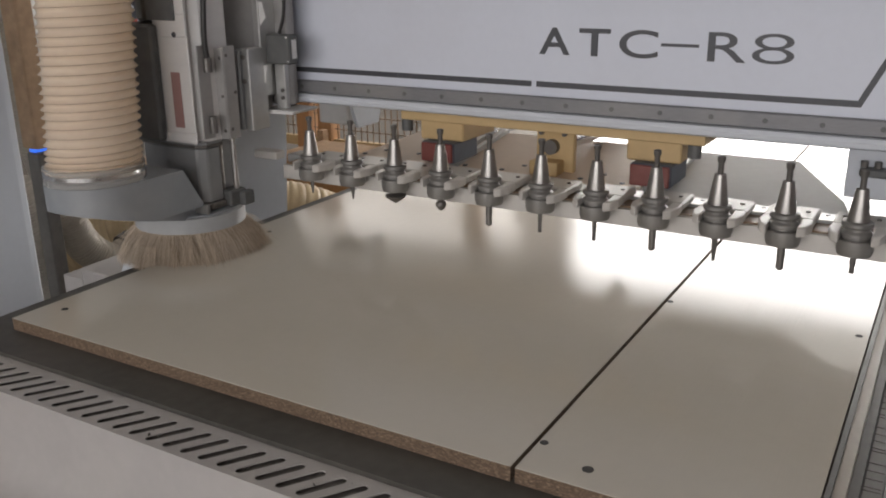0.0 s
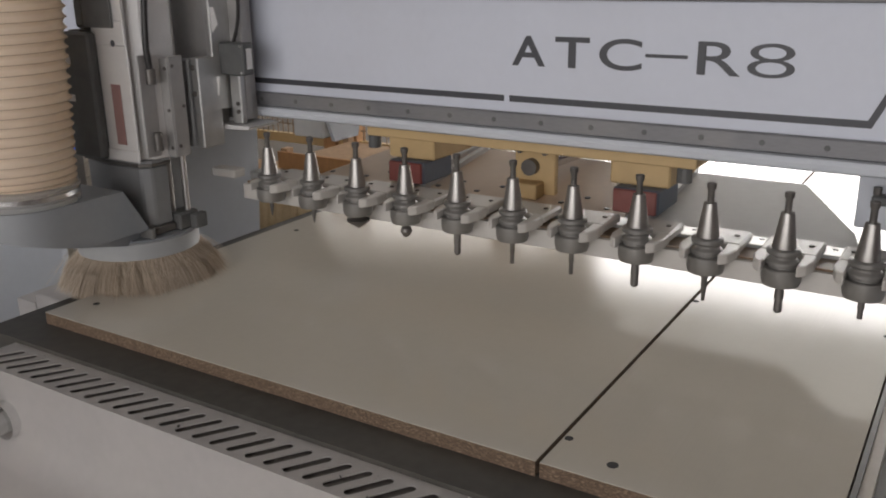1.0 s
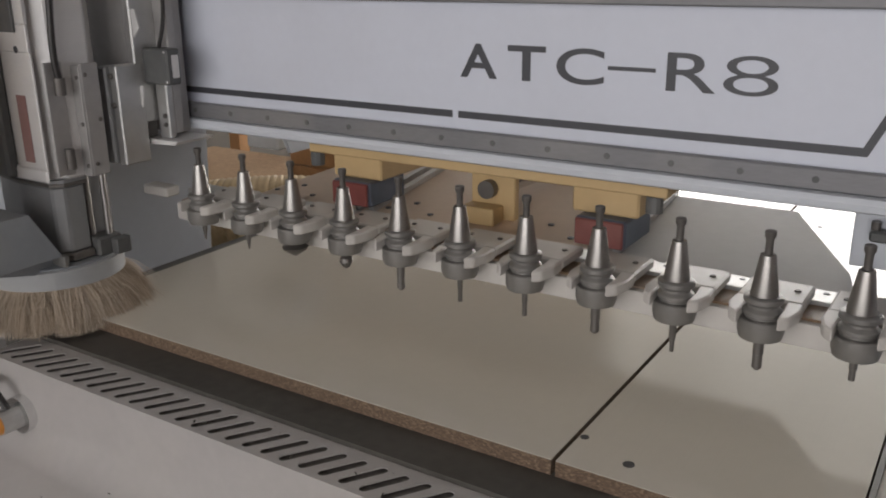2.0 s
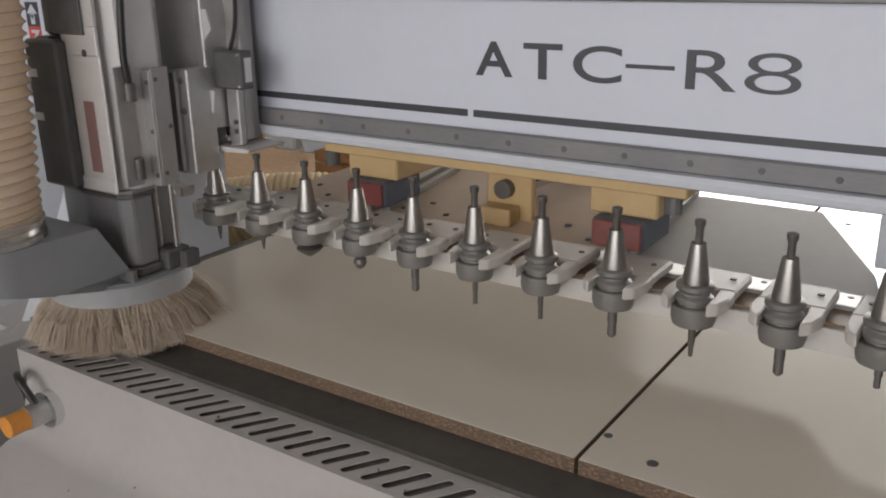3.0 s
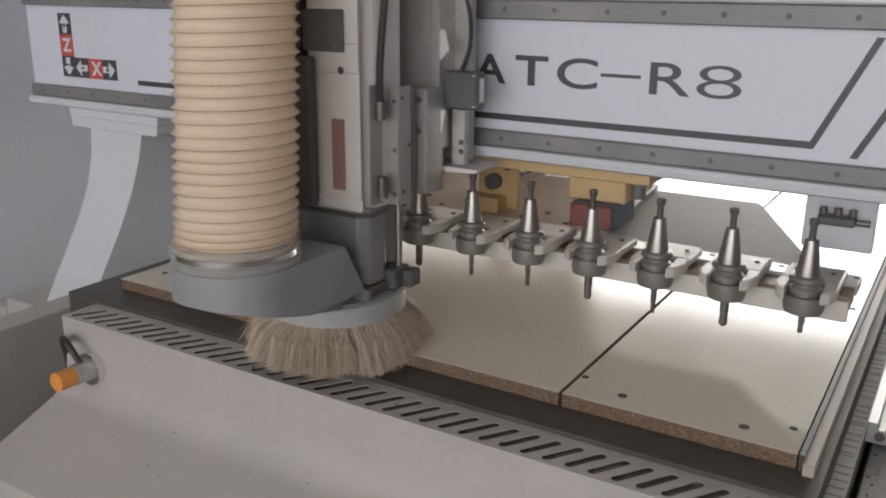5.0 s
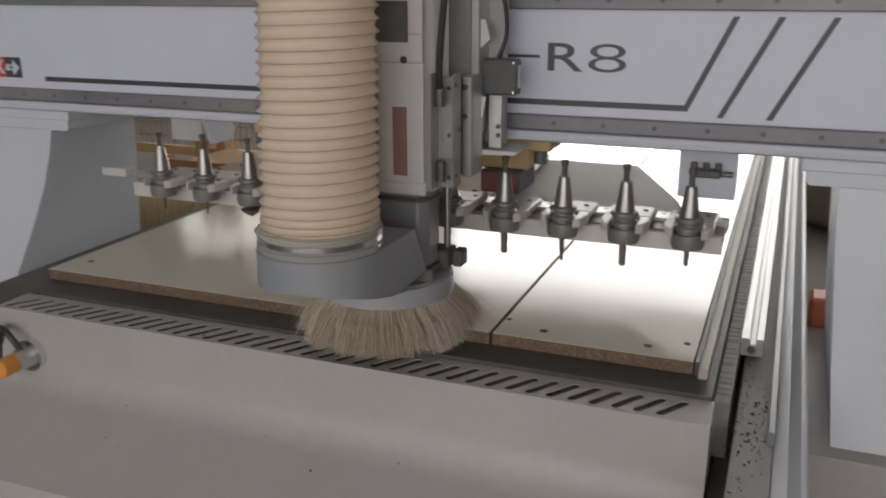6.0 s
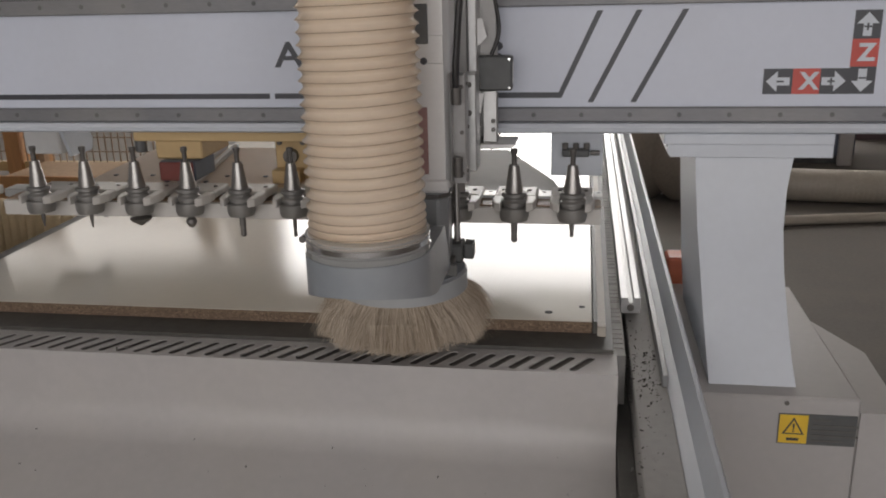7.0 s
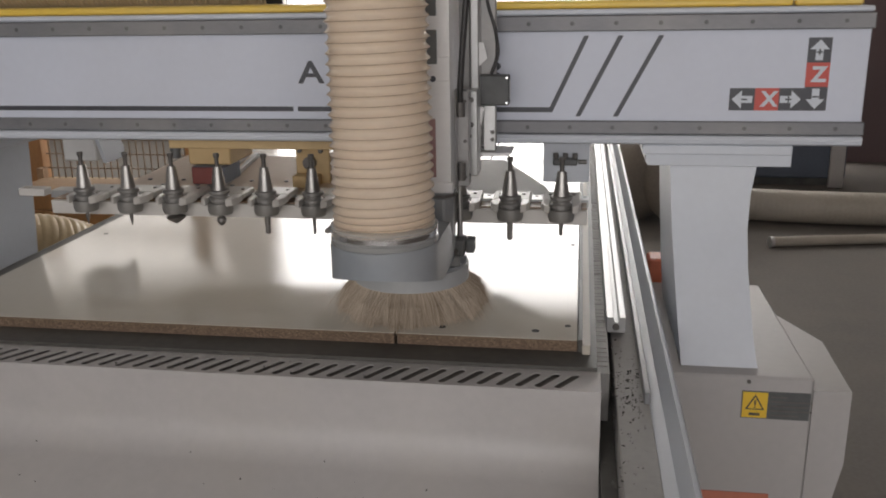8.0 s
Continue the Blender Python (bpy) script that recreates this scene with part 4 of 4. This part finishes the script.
def bristles(cx, cy, z_top, z_low, r_top, r_low, n, seed):
    """A ring of splayed bristles in loose tufts of uneven length."""
    rnd = random.Random(seed)
    bm = bmesh.new()
    tufts = []
    for i in range(150):
        tufts.append((2 * math.pi * (i + rnd.random()) / 150, rnd.gauss(0, 0.009), rnd.gauss(0, 0.10), abs(rnd.gauss(0, 0.006))))
    for i in range(n):
        a0, out_by, lean, short = tufts[rnd.randrange(len(tufts))]
        a = a0 + rnd.gauss(0, 0.035)
        depth = rnd.random() ** 1.5
        stray = rnd.random() < 0.05
        rt = r_top - 0.016 * depth
        flare = (r_low - 0.040 * depth) + out_by * (1 - 0.6 * depth) + rnd.gauss(0, 0.004) + (abs(rnd.gauss(0, 0.016)) if stray else 0)
        a2 = a + lean + rnd.gauss(0, 0.05)
        low = z_low + short + abs(rnd.gauss(0, 0.003)) + 0.35 * max(flare - r_low, 0)
        p = Vector((cx + rt * math.cos(a), cy + rt * math.sin(a), z_top))
        q = Vector((cx + flare * math.cos(a2), cy + flare * math.sin(a2), low))
        mid = p.lerp(q, 0.5) + Vector((0.003 * math.cos(a), 0.003 * math.sin(a), 0.007 + rnd.gauss(0, 0.001)))
        w = 0.00028 + 0.00034 * rnd.random()
        side = Vector((-math.sin(a), math.cos(a), 0)) * w
        out = Vector((math.cos(a), math.sin(a), 0)) * w
        rings = []
        for c, k in ((p, 1.0), (mid, 0.9), (q, 0.3)):
            rings.append([bm.verts.new(c + side * k), bm.verts.new(c + out * k), bm.verts.new(c - side * k)])
        for lo, hi in zip(rings, rings[1:]):
            for j in range(3):
                bm.faces.new((lo[j], lo[(j + 1) % 3], hi[(j + 1) % 3], hi[j]))
    return bm


def bristle_material():
    m = BRUSH
    nt = m.node_tree
    b = nt.nodes["Principled BSDF"]
    geo = nt.nodes.new("ShaderNodeNewGeometry")
    ramp = nt.nodes.new("ShaderNodeValToRGB")
    e = ramp.color_ramp.elements
    e[0].color, e[1].color = (0.30, 0.23, 0.16, 1), (0.70, 0.60, 0.48, 1)
    nt.links.new(geo.outputs["Random Per Island"], ramp.inputs["Fac"])
    nt.links.new(ramp.outputs["Color"], b.inputs["Base Color"])
    return m


def dust_shoe():
    """Foot plate with hose port, pale ring and brush skirt; it rides with the carriage."""
    t = thing("dust_shoe", (HX, 0.34, 0.93), "grey dust extraction shoe with a bristle skirt round the spindle", "dust shoe")
    bx, by = -0.0565, 0.437
    # outline: rounded round the hose, widening to the ring
    front = []
    for k in range(21):
        a = math.pi + math.pi * k / 20
        front.append((HX + 0.0895 * math.cos(a), HY + 0.0895 * math.sin(a)))
    back = []
    for k in range(25):
        a = math.pi * k / 24
        back.append((bx + 0.062 * math.cos(a), by + 0.062 * math.sin(a)))

    def slice_off(bm, co, no):
        ends = bmesh.ops.bisect_plane(bm, geom=bm.verts[:] + bm.edges[:] + bm.faces[:], plane_co=co, plane_no=no, clear_outer=True)["geom_cut"]
        bmesh.ops.holes_fill(bm, edges=[e for e in ends if isinstance(e, bmesh.types.BMEdge)])
        return bm
    # the bottom rises from the ring to the hose; the top falls from the hose to the nose
    bm = slice_off(prismed(front + back, "z", 0.88, 0.957), (0, 0.133, 0.993), (0, -0.27, -1.0))
    part("shoe_base", bm, SHOE, t, "grey plastic shoe base", smooth=True)
    bm = slice_off(prismed(front + [(HX + 0.091, 0.392), (HX - 0.091, 0.392)], "z", 0.9572, 1.0375), (0, 0.345, 1.0376), (0, 0.0806, 0.047))
    bm = slice_off(bm, (0, 0.133, 0.993), (0, -0.27, -1.0))
    part("shoe_body", bm, SHOE, t, "grey plastic shoe body", smooth=True)
    part("ring_base", lathed([(0.104, 0.9362), (0.106, 0.937), (0.106, 0.9395), (0.103, 0.9402)], (bx, by, 0), 56), SHOE, t, "grey plate over the brush", smooth=True)
    part("brush_ring", lathed([(0.102, 0.903), (0.110, 0.905), (0.110, 0.934), (0.107, 0.936)], (bx, by, 0), 56), SHOE_PALE, t, "pale grey brush ring", smooth=True)
    part("bristle_skirt", bristles(bx, by, 0.908, 0.832, 0.105, 0.142, 19000, 4), bristle_material(), t, "tan bristle skirt, uneven and splayed")
    part("bristle_core", lathed([(0.088, 0.858), (0.092, 0.9025)], (bx, by, 0), 40), RUST, t)
    part("port_collar", lathed([(0.0885, 1.038), (0.0885, 1.046), (0.086, 1.048), (0.086, 1.060), (0.0885, 1.062), (0.0885, 1.066), (0.084, 1.068)], (HX, HY, 0), 48), CLEAR, t, "clear plastic hose collar", smooth=True)
    band = part("clamp_band", lathed([(0.0865, 1.050), (0.088, 1.051), (0.088, 1.058), (0.0865, 1.059)], (HX, HY, 0), 48), ALU, t, "steel clamp band", smooth=True)
    part("clamp_screw", rodded((HX - 0.091, HY - 0.02, 1.0545), (HX - 0.091, HY + 0.012, 1.0545), 0.005, 10), STEEL_DARK, band)
    return t


SHOE_THING = dust_shoe()


def extraction_hose():
    t = thing("extraction_hose", (HX, HY, 1.0), "cream ribbed dust extraction hose standing on the shoe", "hose")
    # helical rib: each full turn climbs one pitch
    pitch, seg, z0, turns = 0.0161, 64, 1.030, 58
    prof = ((0.0, 0.0836), (0.10, 0.0816), (0.28, 0.0785), (0.50, 0.0772), (0.72, 0.0785), (0.90, 0.0816))
    n = len(prof)

    def bend(x, y, z):
        h = z - 1.04
        return (x + HX - 0.026 * h, y + HY + 0.10 * h, z)

    def spot(k, i, r, dz=0.0):
        a = 2 * math.pi * i / seg
        up = k // n + prof[k % n][0] + i / seg
        # the lowest turns are squeezed together
        up = up - 2.2 * (1 - math.exp(-up / 4.5)) + 0.25 * math.sin(0.9 * up) * math.exp(-up / 12)
        return bend(r * math.cos(a), r * math.sin(a), z0 + 0.012 + pitch * up + dz)
    bm = bmesh.new()
    grid = [[bm.verts.new(spot(k, i, prof[k % n][1] + 0.0004 * math.sin(1.7 * (k // n)))) for i in range(seg)] for k in range(turns * n)]
    for k in range((turns - 1) * n - 1):
        for i in range(seg):
            k2 = k if i + 1 < seg else k + n
            j = (i + 1) % seg
            bm.faces.new((grid[k][i], grid[k2][j], grid[k2 + 1][j], grid[k + 1][i]))
    bmesh.ops.recalc_face_normals(bm, faces=bm.faces)
    part("ribbed_wall", bm, HOSE, t, "cream translucent ribbed plastic", smooth=True)
    coil = bmesh.new()
    rings = []
    for s in range((turns - 1) * seg):
        k, i = s // seg, s % seg
        rings.append([coil.verts.new(spot(k * n, i, 0.0834 + 0.0006 * math.cos(b), 0.0006 * math.sin(b) - 0.0006)) for b in (0, 2.1, 4.2)])
    for lo, hi in zip(rings, rings[1:]):
        for q in range(3):
            coil.faces.new((lo[q], hi[q], hi[(q + 1) % 3], lo[(q + 1) % 3]))
    part("reinforcing_wire", coil, HOSE_WIRE, t, "brown reinforcing wire along the ridge")
    return t


HOSE_THING = extraction_hose()

# ---- the surroundings ----


def control_cabinet():
    t = thing("control_cabinet", (-1.9, 0.05, 0), "white steel control cabinet beside the router", "cabinet")
    part("body", boxed(-2.3, -1.55, -0.45, 0.49, 0.08, 1.75, bevel=0.03, seg=3), WHITE, t)
    part("plinth", boxed(-2.27, -1.58, -0.42, 0.46, 0, 0.0795), BLACK, t)
    return t


control_cabinet()


def light_post():
    t = thing("signal_post", (-1.70, 0.63, 0), "dark post with a small blue signal light", "signal light")
    part("post", boxed(-1.725, -1.675, 0.61, 0.65, 0, 0.94, bevel=0.004), STEEL_DARK, t)
    part("lamp", boxed(-1.712, -1.688, 0.609, 0.651, 0.9405, 0.950, bevel=0.003), BLUE_GLOW, t, "glowing blue lens")
    part("upper_post", boxed(-1.73, -1.67, 0.605, 0.655, 0.9505, 1.75, bevel=0.004), CARTON, t, "tan upper post")


light_post()


def ribbed_duct(name, pts, r, rib, material, label, base):
    t = thing(name, base, label, "duct")
    part("ribbed_wall", tubed(pts, r, 28, rib), material, t, smooth=True)
    a, b = Vector(pts[-1]), Vector(pts[-2])
    part("cuff", rodded(a, a + (b - a).normalized() * 0.04, r * 1.06, 28), CABLE, t, "dark end cuff")
    return t


ribbed_duct("floor_duct", [(1.30, 4.25, 0.105), (1.9, 4.17, 0.105), (2.8, 4.15, 0.105), (4.2, 4.3, 0.105)], 0.10, (0.03, 0.0025), PALE_HOSE, "pale ribbed extraction duct lying on the floor", (2.5, 4.3, 0))
ribbed_duct("coiled_duct", [(-3.0, 1.5, 0.18), (-2.5, 1.65, 0.36), (-2.05, 1.96, 0.38), (-1.85, 2.25, 0.22), (-1.8, 2.45, 0.16)], 0.15, (0.026, 0.008), TAN_HOSE, "tan ribbed extraction duct bent over the floor", (-2.6, 2.8, 0))
ribbed_duct("feed_hose", [(-2.02, 0.72, 1.5), (-2.0, 0.80, 1.1), (-2.0, 0.857, 0.81), (-2.0, 0.93, 0.57), (-1.98, 1.03, 0.47), (-1.97, 1.12, 0.5)], 0.055, (0.010, 0.004), PALE_HOSE, "pale finely ribbed hose beside the cabinet", (-2.0, 0.9, 0.42))
ribbed_duct("feed_hose", [(-2.0, 0.74, 0.80), (-2.0, 0.80, 0.52), (-2.02, 0.84, 0.40), (-2.05, 0.88, 0.0)], 0.05, (0.010, 0.004), PALE_HOSE, "pale finely ribbed hose reaching the floor", (-2.0, 0.8, 0))

t = thing("floor_pipe", (2.0, 3.7, 0), "pale plastic pipe lying on the floor", "pipe")
part("pipe", tubed([(1.42, 3.62, 0.03), (1.8, 3.70, 0.03), (2.4, 3.78, 0.03), (3.6, 3.8, 0.03)], 0.029, 14), PALE_HOSE, t, smooth=True)
part("pipe_end", rodded((1.40, 3.615, 0.03), (1.42, 3.62, 0.03), 0.032, 14), ALU_DULL, t)


t = thing("dust_bag", (0.9, 4.2, 0), "slumped grey-brown dust bag on the floor", "dust bag")
bm = tubed([(0.42, 4.45, 0.24), (0.75, 4.30, 0.27), (1.0, 4.2, 0.25), (1.2, 4.18, 0.2)], 0.25, 24, (0.22, 0.05))
for v in bm.verts:
    v.co += 0.04 * noise.noise_vector(v.co * 4)
    v.co.z = max(v.co.z, 0.003)
part("bag", bm, BAG, t, "creased grey-brown cloth", smooth=True)
part("tie", rodded((1.18, 4.18, 0.2), (1.24, 4.18, 0.19), 0.16, 20), CABLE, t)


def board_stack():
    t = thing("board_stack", (-3.5, 2.8, 0), "stack of raw particleboard offcuts beside the router", "board stack")
    rnd = random.Random(3)
    z = 0.0
    for i in range(9):
        h = 0.025 + 0.008 * rnd.random()
        dx, dy = rnd.gauss(0, 0.012), rnd.gauss(0, 0.015)
        part("board", boxed(-4.05 + dx, -3.05 + dx, 2.35 + dy, 3.2 + dy, z, z + h - 0.001), CARTON, t)
        z += h


board_stack()


def wooden_crate():
    t = thing("wooden_crate", (-2.3, 2.85, 0), "brown slatted wooden crate behind the router", "crate")
    for i in range(5):
        z = 0.02 + i * 0.095
        part("slat", boxed(-2.75, -1.95, 2.56, 2.578, z, z + 0.086, bevel=0.002), TIMBER, t)
        part("slat", boxed(-1.968, -1.95, 2.58, 3.15, z, z + 0.086, bevel=0.002), TIMBER, t)
    for x, y in ((-2.74, 2.58), (-2.01, 2.58), (-2.01, 3.10), (-2.74, 3.10)):
        part("corner_post", boxed(x, x + 0.04, y, y + 0.05, 0, 0.50), CARTON, t)
    part("core", boxed(-2.69, -2.015, 2.635, 3.09, 0.0, 0.45), CARTON, t)


wooden_crate()


def safety_fence():
    t = thing("safety_fence", (-3.2, 3.6, 0), "orange timber posts with a brown wire mesh fence", "fence")
    for px in (-4.2, -3.22, -3.05, -2.0):
        part("post", boxed(px - 0.05, px + 0.05, 3.56, 3.66, 0, 1.9, bevel=0.004), TIMBER, t)
    part("rail", boxed(-4.15, -2.05, 3.59, 3.63, 1.7, 1.76), MUSTARD, t)
    part("rail", boxed(-4.15, -2.05, 3.59, 3.63, 0.28, 0.34), MUSTARD, t)
    for i in range(46):
        x = -4.1 + i * 0.045
        part("wire", boxed(x, x + 0.006, 3.60, 3.606, 0.34, 1.7), WIRE, t)
    for i in range(14):
        z = 0.4 + i * 0.09
        part("wire", boxed(-4.1, -2.05, 3.607, 3.612, z, z + 0.006), WIRE, t)


safety_fence()


def slate_machine():
    t = thing("workshop_machine", (2.0, 5.5, 0), "slate blue workshop machine with pale grey posts", "machine")
    part("body", boxed(1.15, 2.25, 5.3, 6.1, 0.06, 0.78, bevel=0.01), BLUE_DARK, t)
    part("plinth", boxed(1.2, 2.2, 5.35, 6.05, 0, 0.0595), BLACK, t)
    part("worktop", boxed(1.1, 2.3, 5.25, 6.15, 0.7805, 0.84, bevel=0.006), PALE_HOSE, t)
    for x in (1.2, 2.18):
        part("post", boxed(x - 0.05, x + 0.05, 5.26, 5.299, 0, 0.78, bevel=0.004), WHITE_DUST_SHADE, t)
    part("shelf_edge", boxed(1.26, 2.12, 5.27, 5.299, 0.33, 0.40, bevel=0.004), WHITE_DUST_SHADE, t)


slate_machine()
TOP_DUCT = ribbed_duct("gantry_duct", [(-1.42, 1.0, 1.46), (-1.0, 0.97, 1.463), (-0.7, 0.99, 1.458), (-0.42, 1.04, 1.46)], 0.062, (0.012, 0.005), TAN_HOSE, "tan ribbed duct lying behind the beam's cover", (-0.9, 1.0, 1.39))
structure("wall_partition", boxed(2.45, HALL["x1"], 6.3, 6.4, 0, 4.6), WALL_DARK, "dark wine-red sheet metal partition wall", "wall")


def chips(name, n, spots, label, seed, material):
    """Tiny loose chips scattered on ledges."""
    rnd = random.Random(seed)
    bm = bmesh.new()
    for i in range(n):
        x0, x1, y0, y1, z0, z1 = spots[rnd.randrange(len(spots))]
        k = rnd.random()
        p = Vector((x0 + (x1 - x0) * rnd.random(), y0 + (y1 - y0) * k, z0 + (z1 - z0) * k + 0.0006))
        s = 0.0006 + 0.0018 * rnd.random() ** 3
        m = Matrix.Translation(p) @ Euler((rnd.random(), rnd.random(), rnd.random() * 6)).to_matrix().to_4x4() @ Matrix.Diagonal((s * (1 + rnd.random()), s * 0.7, s * 0.4, 1))
        bmesh.ops.create_cube(bm, size=1.6, matrix=m)
    me = bpy.data.meshes.new(name)
    bm.to_mesh(me)
    bm.free()
    me.materials.append(material)
    return tagged(new(name, me), label, "chips", kind="stuff")


chips("wood_chips", 80, [(-0.9, 0.34, -0.34, -0.155, 0.60, 0.6975), (-0.9, 0.34, -0.34, -0.22, 0.60, 0.662)], "dark specks of sawdust on the white cover", 5, DARK_BED)
chips("wood_chips", 260, [(0.362, 0.429, -0.45, 0.22, 0.7645, 0.7645), (0.378, 0.429, -0.1, 0.1, 0.7645, 0.7645)], "dark wood chips strewn in the side channel", 6, DARK_BED)
chips("wood_chips", 30, [(-0.9, 0.31, -0.131, -0.075, 0.822, 0.822)], "small specks on the slotted cover top", 8, DARK_BED)


# ---- what moves ----


def motions():
    slide = [(0.0, 0.0), (0.5, -0.106), (1.0, -0.207), (1.5, -0.311), (1.9, -0.395), (2.15, -0.432), (2.3, -0.436), (5.0, -0.436), (7.0, -0.436), (7.15, -0.427), (7.5, -0.359), (8.0, -0.276)]
    cross = [(0.0, -0.894), (2.25, -0.896), (2.45, -0.872), (3.0, -0.763), (3.5, -0.656), (4.0, -0.552), (4.5, -0.445), (5.8, -0.170), (6.0, -0.126), (6.5, -0.017), (6.75, 0.040), (6.95, 0.056), (7.5, 0.057), (8.0, 0.057)]

    def between(rows, t):
        return float(np.interp(t, [r[0] for r in rows], [r[1] for r in rows]))
    for ob in (GANTRY, RACK, TOP_DUCT, *HOLDERS):
        b = BASES[ob.name]
        walk(ob, [(t, pose(b.x, b.y + g, b.z)) for t, g in slide])
    times = sorted({t for t, _ in slide} | {t for t, _ in cross})
    for ob in (CARRIAGE, SHOE_THING, HOSE_THING):
        b = BASES[ob.name]
        walk(ob, [(t, pose(b.x + between(cross, t), b.y + between(slide, t), b.z)) for t in times])


motions()
